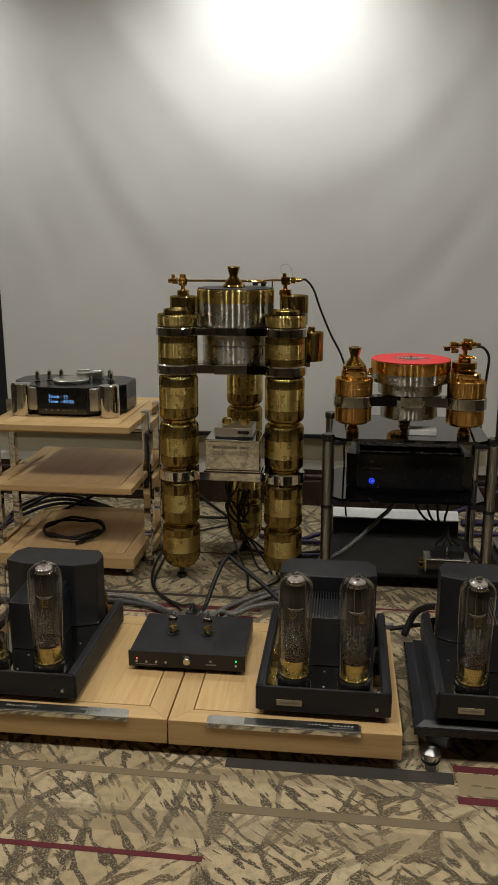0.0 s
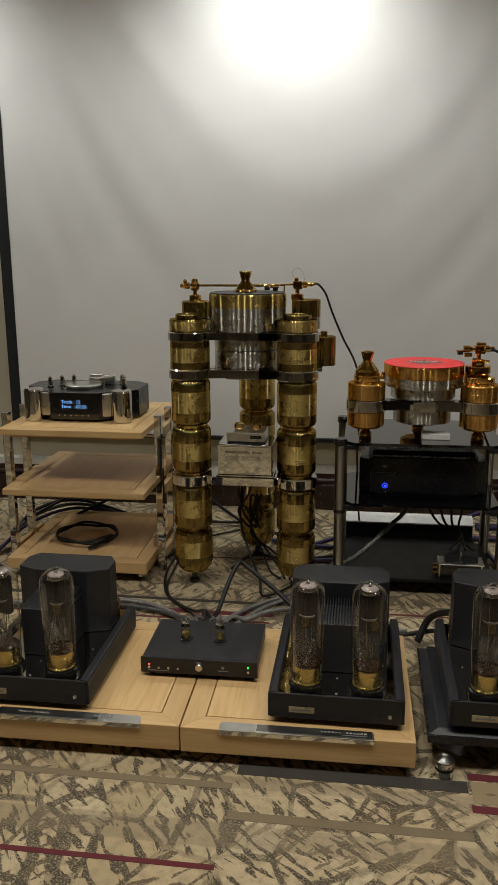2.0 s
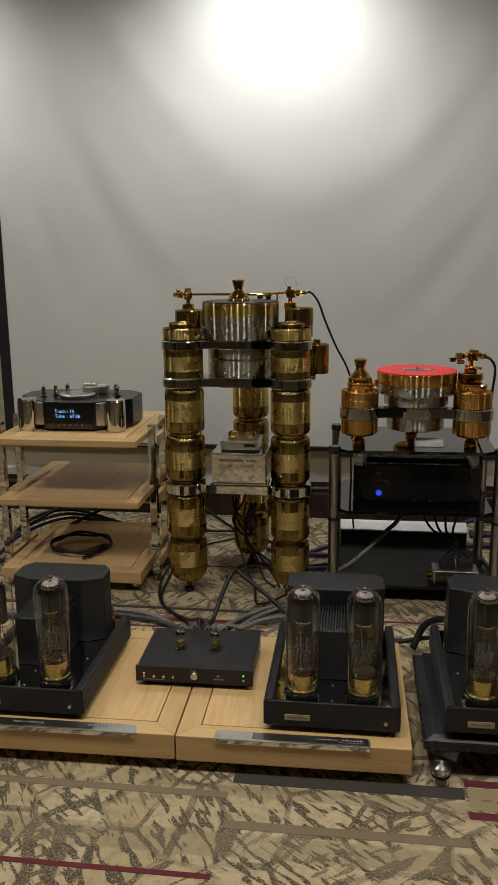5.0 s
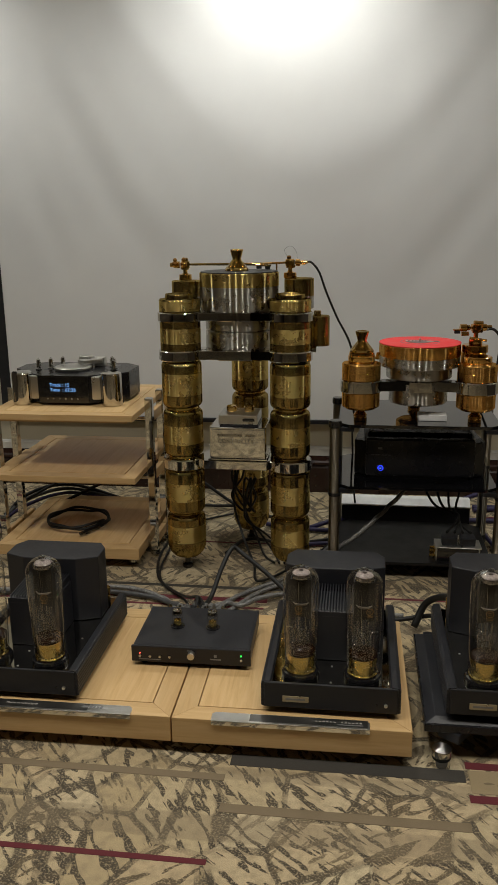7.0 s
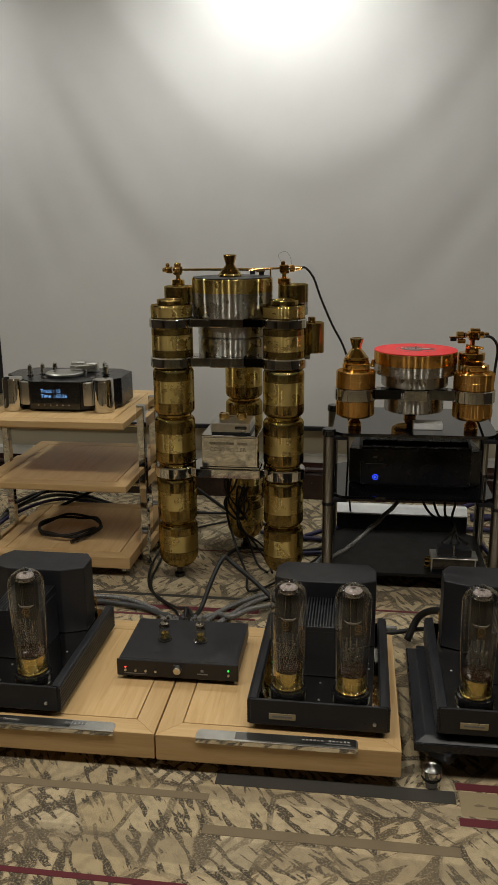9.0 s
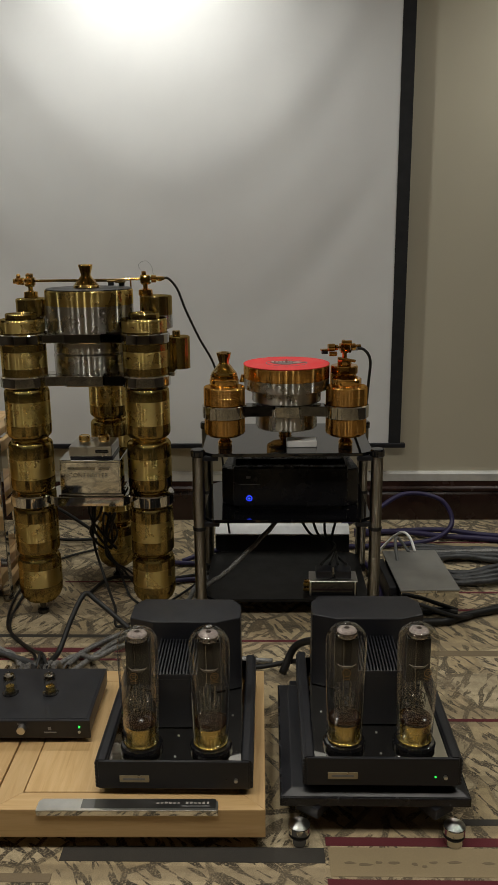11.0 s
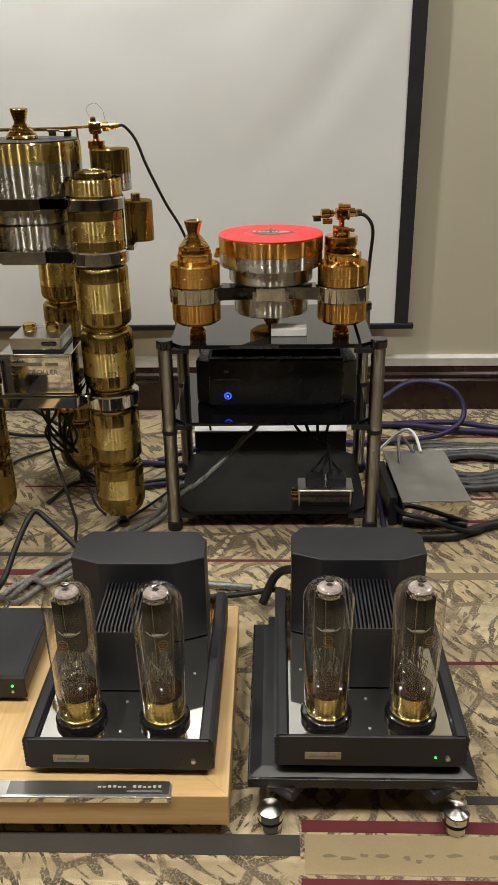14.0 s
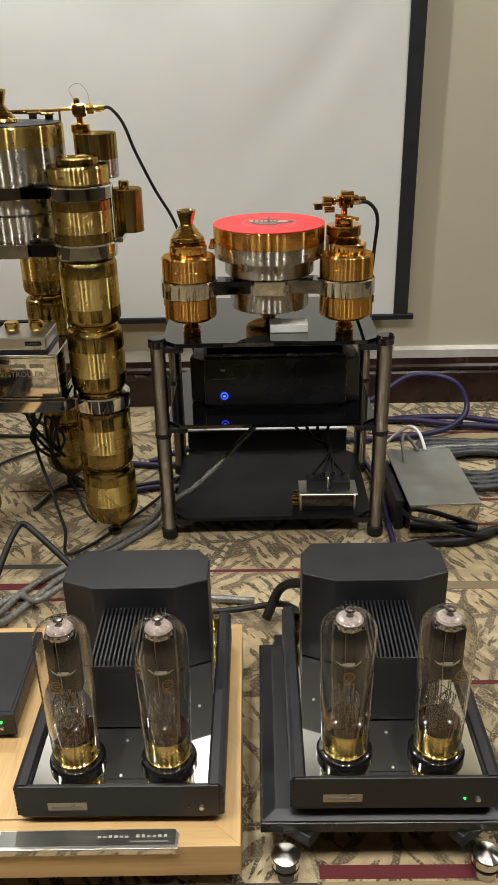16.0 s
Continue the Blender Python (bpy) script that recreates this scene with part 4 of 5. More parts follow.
for x in (-0.617, -0.55):
    part("knob", lathe_bm([(0, 0.042), (0.018, 0.042), (0.0195, 0.046), (0.0195, 0.060), (0.017, 0.063), (0.012, 0.0615), (0, 0.0615)], x, 3.16, 32), GOLD, sw, "round gold knob")

# ---- steel and glass rack ----
RX0, RX1, RY0, RY1 = -0.233, 0.381, 3.152, 3.57
rack = thing("glass_shelf_rack", I4, "rack of black glass shelves on gunmetal tube posts", "rack")
for x, y in ((RX0, RY0), (RX1, RY0), (RX0, RY1), (RX1, RY1)):
    r = 0.0205
    part("post_foot", lathe_bm([(0, 0), (0.022, 0), (0.0235, 0.003), (0.0235, 0.03), (0.021, 0.034), (0, 0.034)], x, y, 28), RUBBER, rack, "black rubber foot")
    for z0, z1 in ((0.034, 0.330), (0.342, 0.596)):
        part("post_tube", lathe_bm([(0, z0), (r - 0.001, z0), (r, z0 + 0.001), (r, z1 - 0.001), (r - 0.001, z1), (0, z1)], x, y, 32), GUNMETAL, rack, "gunmetal steel tube")
    part("post_joint", lathe_bm([(0, 0.330), (0.0225, 0.330), (0.0235, 0.333), (0.0235, 0.339), (0.0225, 0.342), (0, 0.342)], x, y, 28), RUBBER, rack)
    part("post_cap", lathe_bm([(0, 0.596), (0.0225, 0.596), (0.025, 0.599), (0.025, 0.616), (0.022, 0.622), (0, 0.623)], x, y, 28), BLACK_GLOSS, rack, "black post cap")
c = 0.04
for z, name in ((0.604, "top"), (0.366, "mid"), (0.066, "low")):
    y0 = RY0 - 0.02
    x0, x1, y1 = RX0 + 0.012, RX1 - 0.012, RY1 + 0.02
    out = [(x0 + c, y0), (x1 - c, y0 + 0.008), (x1, y0 + c), (x1, y1 - c), (x1 - c, y1), (x0 + c, y1), (x0, y1 - c), (x0, y0 + c)]
    part("shelf", prism_bm(out, z - 0.006, z + 0.006, 0.0015), BLACK_SHELF if name == "low" else BLACK_GLASS, rack, "black glass shelf")
    for x, y, sx, sy in ((RX0, RY0, 1, 1), (RX1, RY0, -1, 1), (RX0, RY1, 1, -1), (RX1, RY1, -1, -1)):
        part("bracket", box_bm(min(x, x + sx * 0.07), max(x, x + sx * 0.07), y - 0.012, y + 0.012, z - 0.022, z - 0.0065, 0.002), BLACK, rack)

# ---- smaller turntable on the rack ----
SHELF1 = 0.610
deck = thing("rose_gold_turntable", pose(0, 0, SHELF1), "rose-gold and steel turntable with red record on glass rack", "turntable")
PODS = ((-0.142, 3.212), (0.277, 3.212), (0.073, 3.475))
DX, DY = 0.073, 3.288
for k, (x, y) in enumerate(PODS):
    part("cone_foot", lathe_bm([(0, 0), (0.022, 0), (0.0245, 0.002), (0.0245, 0.013), (0.0225, 0.0155), (0.0225, 0.0175), (0.0255, 0.020), (0.0245, 0.025), (0.012, 0.040), (0.011, 0.044), (0.016, 0.046), (0.016, 0.05), (0, 0.05)], x, y, 32), COPPER, deck, "rose-gold cone foot")
    part("pod_lower", lathe_bm([(0, 0.048), (0.056, 0.048), (0.060, 0.053), (0.068, 0.056), (0.070, 0.060), (0.070, 0.068), (0.0690, 0.0685), (0.0690, 0.0695), (0.070, 0.070), (0.070, 0.112), (0, 0.112)], x, y, 56), COPPER_GOLD, deck, "rose-gold lower drum")
    part("collar", lathe_bm([(0, 0.112), (0.074, 0.112), (0.077, 0.115), (0.077, 0.154), (0.074, 0.157), (0, 0.157)], x, y, 56), CHROME, deck, "chrome collar")
    part("pod_upper", lathe_bm([(0, 0.157), (0.068, 0.157), (0.071, 0.160), (0.071, 0.161), (0.071, 0.186), (0.0705, 0.187), (0.0705, 0.188), (0.071, 0.189), (0.071, 0.213), (0.071, 0.215), (0.068, 0.219), (0.050, 0.221), (0, 0.221)], x, y, 56), COPPER_GOLD, deck, "rose-gold upper drum")
    part("pod_cap", lathe_bm([(0, 0.221), (0.049, 0.221), (0.050, 0.224), (0.050, 0.244), (0.047, 0.247), (0, 0.247)], x, y, 48), COPPER, deck, "rose-gold cap ring")
part("clamp_base", lathe_bm([(0, 0.247), (0.046, 0.247), (0.0475, 0.250), (0.0465, 0.257), (0, 0.258)], PODS[0][0], PODS[0][1], 40), COPPER, deck)
part("record_clamp", cone_clamp(PODS[0][0], PODS[0][1], 0.258, 1.0), GOLD, deck, "ribbed brass cone record clamp")
part("hub", lathe_bm([(0, 0.062), (0.105, 0.062), (0.109, 0.066), (0.109, 0.140), (0, 0.140)], DX, DY, 64), STEEL_TURNED, deck, "turned steel hub")
part("hub_upper", lathe_bm([(0, 0.157), (0.12, 0.157), (0.122, 0.16), (0.122, 0.196), (0, 0.198)], DX, DY, 64), STEEL_TURNED, deck, "turned steel bearing drum")
part("sub_platter", lathe_bm([(0, 0.201), (0.147, 0.201), (0.149, 0.204), (0.149, 0.218), (0.1485, 0.219), (0.149, 0.22), (0.149, 0.238), (0, 0.239)], DX, DY, 80), STEEL_TURNED, deck, "turned steel lower platter")
plat2 = part("platter", lathe_bm([(0, 0.239), (0.149, 0.239), (0.150, 0.242), (0.150, 0.281), (0.148, 0.284), (0, 0.284)], DX, DY, 80), COPPER_GOLD, deck, "rose-gold platter rim")
rec = thing("record_mat", pose(DX, DY, SHELF1 + 0.2842), "flat red record with small printed centre on turntable", "record")
part("disc", drum_bm(0.1505, 0.0, 0.003, 0, 0, 0.001, 80), RED_MAT, rec, "bright red disc")
part("label_ring", lathe_bm([(0.069, 0.003), (0.069, 0.0034), (0.0725, 0.0034), (0.0725, 0.003)], 0, 0, 56), GREY_PRINT, rec, "thin dark label ring")
part("print_patch", prism_bm([(0.062 * math.cos(a) * (1 + 0.18 * math.sin(3 * a + 1)), 0.004 + 0.040 * math.sin(a) * (1 + 0.2 * math.cos(4 * a))) for a in [k * math.pi / 12 for k in range(24)]], 0.0029, 0.0032), BROWN_PRINT, rec, "dark brown printed patch")
rng = random.Random(9)
for k, x in enumerate((-0.052, -0.037, -0.024, -0.012, 0.0, 0.012)):
    part("print_bar", box_bm(x, x + 0.009, 0.012, 0.012 + (0.026 if k == 0 else rng.choice((0.014, 0.018))), 0.003, 0.0034), PRINT, rec)
for x0, x1, y0, y1 in ((-0.04, 0.035, -0.004, 0.004), (-0.03, 0.02, -0.022, -0.014)):
    part("print_bar", box_bm(x0, x1, y0, y1, 0.003, 0.0034), GREY_PRINT, rec)
part("print_patch", prism_bm([(0.022, -0.002), (0.05, 0.004), (0.054, 0.02), (0.04, 0.03), (0.026, 0.022)], 0.003, 0.0034), PRINT, rec, "pale printed patch")
part("spindle", lathe_bm([(0, 0.003), (0.0036, 0.003), (0.0036, 0.014), (0.002, 0.016), (0, 0.016)], 0, 0, 12), CHROME, rec)
for x, y in PODS:
    a, b = Vector((DX, DY - 0.07 if y < 3.3 else DY + 0.05, 0)), Vector((x, y, 0))
    d = (b - a).normalized()
    s = d.cross(Vector((0, 0, 1))) * 0.034
    b2 = b - d * 0.05
    # Arm colours carry painted reflections: grey on the right, dark elsewhere.
    part("arm", prism_bm([tuple((a + s * 0.6)[:2]), tuple((b2 + s)[:2]), tuple((b2 - s)[:2]), tuple((a - s * 0.6)[:2])], 0.117, 0.153, 0.0015), GREY_REFLECT_CHROME if x > DX + 0.1 else DARK_REFLECT_CHROME, deck, "mirror-polished steel arm")
part("front_block", box_bm(DX - 0.041, DX + 0.041, 3.165, 3.26, 0.1165, 0.1545, 0.002), CHROME, deck, "mirror-polished front block")
part("arm_base", lathe_bm([(0, 0.247), (0.046, 0.247), (0.048, 0.250), (0.048, 0.272), (0.045, 0.276), (0.02, 0.277), (0, 0.277)], 0.276, 3.305, 40), COPPER, deck, "gold tonearm base")
part("arm_column", lathe_bm([(0, 0.157), (0.044, 0.157), (0.046, 0.16), (0.046, 0.247), (0, 0.247)], 0.276, 3.335, 40), COPPER_GOLD, deck, "gold tonearm column")
tonearm(deck, 0.276, 3.30, 0.331, 0.054, 14, COPPER, 0.055, rest=False)
for x0, x1, z, r in ((-0.060, -0.036, 0.340, 0.0135), (-0.034, -0.026, 0.340, 0.010), (-0.055, -0.028, 0.318, 0.008), (-0.012, 0.022, 0.356, 0.009)):
    part("counterweight", rod_bm((0.276 + x0, 3.285, z), (0.276 + x1, 3.288, z), r, 20), COPPER, deck, "gold counterweight")
part("arm_lift", lathe_bm([(0, 0.0), (0.012, 0.0), (0.013, 0.004), (0.009, 0.012), (0.006, 0.026), (0, 0.027)], PODS[0][0] + 0.062, 3.285, 20), COPPER, deck, "small gold fitting", pose(0, 0, 0.221))
part("lever", rod_bm((0.25, 3.27, 0.305), (0.31, 3.255, 0.297), 0.005, 10), COPPER, deck)
remote = solid("white_card", box_bm(0.073, 0.178, 3.215, 3.275, 0.0, 0.024, 0.003), WHITE, pose(0, 0, SHELF1), "small white card box on black glass shelf", "card")

# ---- black server on the middle shelf ----
srv = thing("media_server", pose(0.0875, 3.240, 0.372), "black angular media player with glowing blue power button", "media player")
part("body", prism_bm([(-0.19, 0.03), (0.19, 0.03), (0.21, 0.05), (0.21, 0.28), (-0.21, 0.28), (-0.21, 0.05)], 0.02, 0.155, 0.003), BLACK, srv)
for s in (-1, 1):
    part("side_wing", prism_bm([(s * 0.195, 0.03), (s * 0.248, 0.06), (s * 0.225, 0.28), (s * 0.195, 0.28)], 0.004, 0.14, 0.003), BLACK_SATIN, srv, "sloping side wing")
part("front_panel", box_bm(-0.204, 0.204, 0.0, 0.04, 0.012, 0.160, 0.007), BLACK_SATIN, srv, "satin black front panel")
part("sloped_lid", prism_bm([(0.0401, 0.150), (0.0401, 0.159), (0.07, 0.170), (0.26, 0.176), (0.26, 0.150)], -0.197, 0.197, 0.002, "x"), BLACK_SATIN, srv)
part("plinth", box_bm(-0.185, 0.185, 0.012, 0.25, 0.0, 0.038, 0.002), RUBBER, srv)
part("power_ring", rod_bm((-0.1475, -0.002, 0.044), (-0.1475, 0.002, 0.044), 0.0115, 28), BLUE_LED, srv, "glowing blue ring")
part("power_core", rod_bm((-0.1475, -0.0035, 0.044), (-0.1475, 0.0, 0.044), 0.0075, 20), BLACK_GLOSS, srv)
part("power_mark", box_bm(-0.1510, -0.1440, -0.0045, -0.0036, 0.0415, 0.0465), BLUE_CORE, srv)
part("print_mark", box_bm(-0.158, -0.143, -0.0006, 0.0, 0.118, 0.126), GREY_PRINT, srv)
part("seam", box_bm(-0.185, -0.11, -0.0006, 0.0, 0.0955, 0.0965), GREY_PLASTIC, srv)

# ---- components on the low shelf ----
LOW = 0.0722
bar = thing("power_strip", pose(0, 0, 0), "long white power strip on dark base behind rack", "power strip")
part("base", box_bm(-0.213, 0.345, 3.65, 3.72, 0.0, 0.1175, 0.003), BLACK_MATT, bar, "dark base")
part("white_top", prism_bm([(3.650, 0.118), (3.648, 0.124), (3.676, 0.150), (3.686, 0.153), (3.706, 0.151), (3.708, 0.118)], -0.213, 0.345, 0.002, "x"), WHITE, bar, "white plastic housing")
phono = thing("connector_box", pose(0.16, 3.168, LOW, 0, 0, 0.0), "small silver box with gold sockets on black glass shelf", "phono box")
part("case", box_bm(0.0, 0.165, 0.0, 0.085, 0.0, 0.052, 0.002), BLACK_GLOSS, phono, "dark front case")
part("top_plate", box_bm(-0.004, 0.168, -0.003, 0.088, 0.052, 0.056, 0.001, 1), SILVER, phono, "silver top plate")
for x in (0.0, 0.16):
    part("end_plate", box_bm(x - 0.004, x + 0.002, -0.003, 0.088, 0.0, 0.052, 0.001, 1), SILVER, phono)
for x in (0.02, 0.088):
    part("plug_block", box_bm(x, x + 0.058, 0.015, 0.07, 0.056, 0.088, 0.004), BLACK, phono, "black plug block")
part("lever", box_bm(0.079, 0.084, 0.03, 0.036, 0.056, 0.094, 0.001, 1), SILVER, phono)
for z in (0.014, 0.034):
    part("socket", rod_bm((-0.026, 0.02, z), (-0.003, 0.02, z), 0.0065, 14), GOLD, phono, "gold socket")
    part("socket", rod_bm((-0.022, 0.05, z), (-0.003, 0.05, z), 0.0065, 14), GOLD, phono, "gold socket")

# ---- mirrored box on the carpet ----
psu = thing("power_supply_box", pose(0.475, 3.115, 0, 0, 0, 2.5), "mirror-sided grey power supply box on carpet", "power supply")
part("case", box_bm(0.0, 0.205, 0.0, 0.365, 0.008, 0.112, 0.002), CHROME, psu, "mirror-polished sides")
part("lid", box_bm(-0.003, 0.208, -0.003, 0.368, 0.112, 0.118, 0.0015), GREY_LID, psu, "satin grey lid")
part("side_cover", box_bm(-0.03, -0.003, 0.06, 0.33, 0.0, 0.10, 0.003), BLACK, psu, "black side cover")
part("bright_label", box_bm(0.05, 0.125, -0.0042, -0.0028, 0.108, 0.1145), SILVER, psu)
for x in (0.03, 0.175):
    for y in (0.04, 0.33):
        part("foot", drum_bm(0.012, 0, 0.008, x, y, 0.001, 14), RUBBER, psu)

# ---- maple rack with the disc player ----
mr = thing("maple_rack", pose(-1.0, 3.12, 0), "maple shelf rack with chrome posts on carpet", "rack")
W, D = 0.59, 0.63


def rack_shelf(z0, z1, e):
    part("shelf_front", prism_bm([(-W, 0), (0, 0), (-e, e), (-W + e, e)], z0, z1, 0.002), MAPLE, mr)
    part("shelf_back", prism_bm([(-W, D), (-W + e, D - e), (-e, D - e), (0, D)], z0, z1, 0.002), MAPLE, mr)
    part("shelf_side", prism_bm([(0, 0), (0, D), (-e, D - e), (-e, e)], z0, z1, 0.002), MAPLE_Y, mr)
    part("shelf_side", prism_bm([(-W, 0), (-W + e, e), (-W + e, D - e), (-W, D)], z0, z1, 0.002), MAPLE_Y, mr)
    part("shelf_panel", box_bm(-W + e + 0.003, -e - 0.003, e + 0.003, D - e - 0.003, z0 + 0.004, z1, 0.001), MAPLE_PANEL, mr, "maple inlaid panel")
    part("shelf_core", box_bm(-W + 0.03, -0.03, 0.03, D - 0.03, z0 - 0.012, z0 - 0.0005, 0.002), MAPLE, mr)


rack_shelf(0.605, 0.631, 0.055)
rack_shelf(0.357, 0.382, 0.055)
rack_shelf(0.042, 0.088, 0.055)
for x in (0.028, -W - 0.028):
    for y in (0.15, 0.33):
        foot = part("post_foot", lathe_bm([(0, 0), (0.007, 0), (0.019, 0.012), (0.019, 0.03), (0, 0.03)], x, y, 22), CHROME, mr, "chrome cone foot")
        part("post", box_bm(x - 0.015, x + 0.015, y - 0.016, y + 0.016, 0.03, 0.67, 0.003), CHROME, mr, "square chrome post")
    for z in (0.065, 0.345, 0.59):
        part("cross_piece", box_bm(x - 0.010, x + 0.010, 0.167, 0.313, z - 0.02, z + 0.02, 0.002), MAPLE_Y, mr, "maple cross piece")
        part("cross_piece", box_bm(x - 0.010, x + 0.010, 0.347, 0.44, z - 0.02, z + 0.02, 0.002), MAPLE_Y, mr, "maple cross piece")
        for y in (0.15, 0.33):
            sg = -1 if x > 0 else 1
            part("shelf_pin", rod_bm((x, y, z - 0.004), (x + sg * 0.055, y, z - 0.004), 0.006, 12), CHROME, mr)
for x in (-0.04, -W + 0.04):
    for y in (0.06, D - 0.06):
        part("shelf_foot", lathe_bm([(0, 0), (0.006, 0), (0.017, 0.012), (0.017, 0.0295), (0, 0.0295)], x, y, 20), CHROME, mr, "chrome cone foot")

cd = thing("disc_player", pose(-1.322, 3.285, 0.631) @ Matrix.Diagonal((1.04, 1.04, 1.0, 1)), "black and chrome disc player with lit blue display on maple shelf", "disc player")
part("body", prism_bm([(-0.10, 0.0), (0.10, 0.0), (0.165, 0.055), (0.20, 0.055), (0.232, 0.10), (0.232, 0.25), (0.17, 0.31), (-0.19, 0.31), (-0.252, 0.25), (-0.252, 0.15), (-0.165, 0.055)], 0.008, 0.122, 0.003), BLACK_SATIN, cd)
part("display_panel", box_bm(-0.098, 0.098, -0.006, 0.002, 0.010, 0.122, 0.002), BLACK_GLASS, cd, "black glass display panel")
lettering("display_text", "Track : 15", 0.0195, CYAN_TEXT, cd, pose(-0.056, -0.0066, 0.078) @ FRONT)
lettering("display_text", "Time  : 67:26", 0.0195, CYAN_TEXT, cd, pose(-0.056, -0.0066, 0.058) @ FRONT)
for k in range(6):
    part("button", rod_bm((-0.066 + k * 0.024, -0.008, 0.028), (-0.066 + k * 0.024, -0.004, 0.028), 0.0025, 8), SILVER, cd)
for s in (-1, 1):
    part("corner_pillar", lathe_bm([(0, 0), (0.037, 0), (0.040, 0.003), (0.040, 0.124), (0.037, 0.131), (0.014, 0.134), (0, 0.1345)], 0.003 + s * 0.180, 0.022, 40), CHROME, cd, "round chrome pillar")
    part("cheek", prism_bm([(s * 0.102, 0.006), (s * 0.142, 0.012), (s * 0.142, 0.04), (s * 0.102, 0.04)], 0.022, 0.118, 0.004), SILVER, cd, "silver cheek plate")
part("disc_lid", lathe_bm([(0, 0.122), (0.070, 0.122), (0.0745, 0.128), (0.0745, 0.134), (0.070, 0.137), (0.02, 0.139), (0, 0.1395)], -0.008, 0.135, 48), SILVER, cd, "round silver disc lid")
part("lid_hinge", prism_bm([(0.0, 0.17), (0.03, 0.15), (0.095, 0.205), (0.08, 0.225), (0.03, 0.22)], 0.139, 0.157, 0.003), SILVER, cd, "silver lid hinge")
part("lid_hinge", box_bm(-0.01, 0.045, 0.215, 0.245, 0.122, 0.165, 0.004), SILVER, cd)
part("lid_hinge", box_bm(0.055, 0.10, 0.210, 0.24, 0.122, 0.162, 0.004), SILVER, cd)
for x, y in ((-0.145, 0.12), (-0.105, 0.15), (-0.065, 0.18), (0.155, 0.16), (0.135, 0.20), (0.165, 0.12)):
    sk = part("tube_socket", lathe_bm([(0, 0.122), (0.013, 0.122), (0.013, 0.126), (0, 0.126)], x, y, 18), BLACK_GLOSS, cd)
    part("small_tube", lathe_bm([(0, 0.126), (0.0095, 0.126), (0.0095, 0.158), (0.007, 0.166), (0.003, 0.168), (0, 0.172)], x, y, 20), GLASS, sk, "small glass tube").visible_shadow = False
    part("getter", lathe_bm([(0, 0.130), (0.007, 0.130), (0.0078, 0.150), (0.006, 0.163), (0, 0.166)], x, y, 18), CHROME, sk)
for x in (-0.15, 0.2):
    for y in (0.07, 0.27):
        part("foot", drum_bm(0.015, 0, 0.008, x, y, 0.001, 16), RUBBER, cd)

# coiled lead on the low shelf of the maple rack
pts = []
for k in range(34):
    a = -0.9 + k * 0.40
    rr = 1.0 + 0.018 * math.sin(k * 0.9)
    pts.append((-1.335 + 0.130 * rr * math.cos(a), 3.38 + 0.125 * rr * math.sin(a), 0.098 + 0.004 * (k % 3) + 0.0006 * k))
pts += [(-1.25, 3.27, 0.10), (-1.26, 3.245, 0.099)]
lead = thing("coiled_lead", I4, "coiled black audio lead on maple shelf", "cable")
part("cord", cable_bm(pts, 0.006, 8, 5), RUBBER, lead)
part("plug", rod_bm((-1.25, 3.27, 0.102), (-1.275, 3.225, 0.102), 0.008, 12), BLACK_GLOSS, lead)
part("plug", rod_bm((-1.22, 3.305, 0.105), (-1.25, 3.27, 0.104), 0.0085, 12), BLACK_GLOSS, lead)

# ---- cables ----


def cable(points, r, material, label, twist=0.0, n=8):
    return solid("cable", cable_bm(points, r, n, 8, twist), material, I4, label, "cable")


cable([(-0.36, 3.338, 1.186), (-0.338, 3.34, 1.187), (-0.308, 3.345, 1.15), (-0.281, 3.35, 1.077), (-0.238, 3.375, 0.975), (-0.188, 3.40, 0.873), (-0.15, 3.42, 0.72), (-0.17, 3.45, 0.61), (-0.17, 3.6, 0.4), (-0.15, 3.66, 0.1), (-0.1, 3.7, 0.012)], 0.0042, RUBBER, "black tonearm lead arching down from turntable")
part("lead_plug", rod_bm((-0.40, 3.333, 1.153), (-0.352, 3.339, 1.153), 0.0065, 14), GOLD, tower, "gold lead plug")
cable([(0.31, 3.305, 0.944), (0.343, 3.305, 0.940), (0.366, 3.306, 0.905), (0.365, 3.315, 0.835), (0.355, 3.35, 0.70), (0.33, 3.50, 0.61), (0.31, 3.6, 0.5), (0.25, 3.58, 0.3)], 0.005, RUBBER, "black tonearm lead hanging from turntable")
part("lead_plug", rod_bm((0.295, 3.303, 0.333), (0.322, 3.306, 0.333), 0.006, 14), GREY_PLASTIC, deck, "grey lead plug")
cable([(-0.65, 2.53, 0.147), (-0.66, 2.60, 0.15), (-0.70, 2.68, 0.06), (-0.76, 2.85, 0.014), (-0.88, 3.0, 0.010), (-0.92, 3.2, 0.010), (-0.90, 3.6, 0.010), (-0.7, 3.8, 0.010)], 0.005, RUBBER, "black lead running across carpet")
cable([(-0.62, 2.53, 0.147), (-0.66, 2.62, 0.14), (-0.74, 2.80, 0.05), (-0.84, 2.95, 0.010), (-0.91, 3.06, 0.010), (-0.95, 3.3, 0.010), (-0.93, 3.7, 0.010)], 0.005, RUBBER, "black lead running across carpet")
cable([(-0.64, 2.53, 0.147), (-0.638, 2.60, 0.12), (-0.632, 2.70, 0.105), (-0.612, 2.78, 0.165), (-0.590, 2.835, 0.212), (-0.575, 2.865, 0.219), (-0.54, 2.85, 0.20), (-0.44, 2.76, 0.165), (-0.34, 2.68, 0.115), (-0.29, 2.58, 0.15), (-0.28, 2.53, 0.16)], 0.0085, RUBBER, "thick black lead arching behind preamplifier")
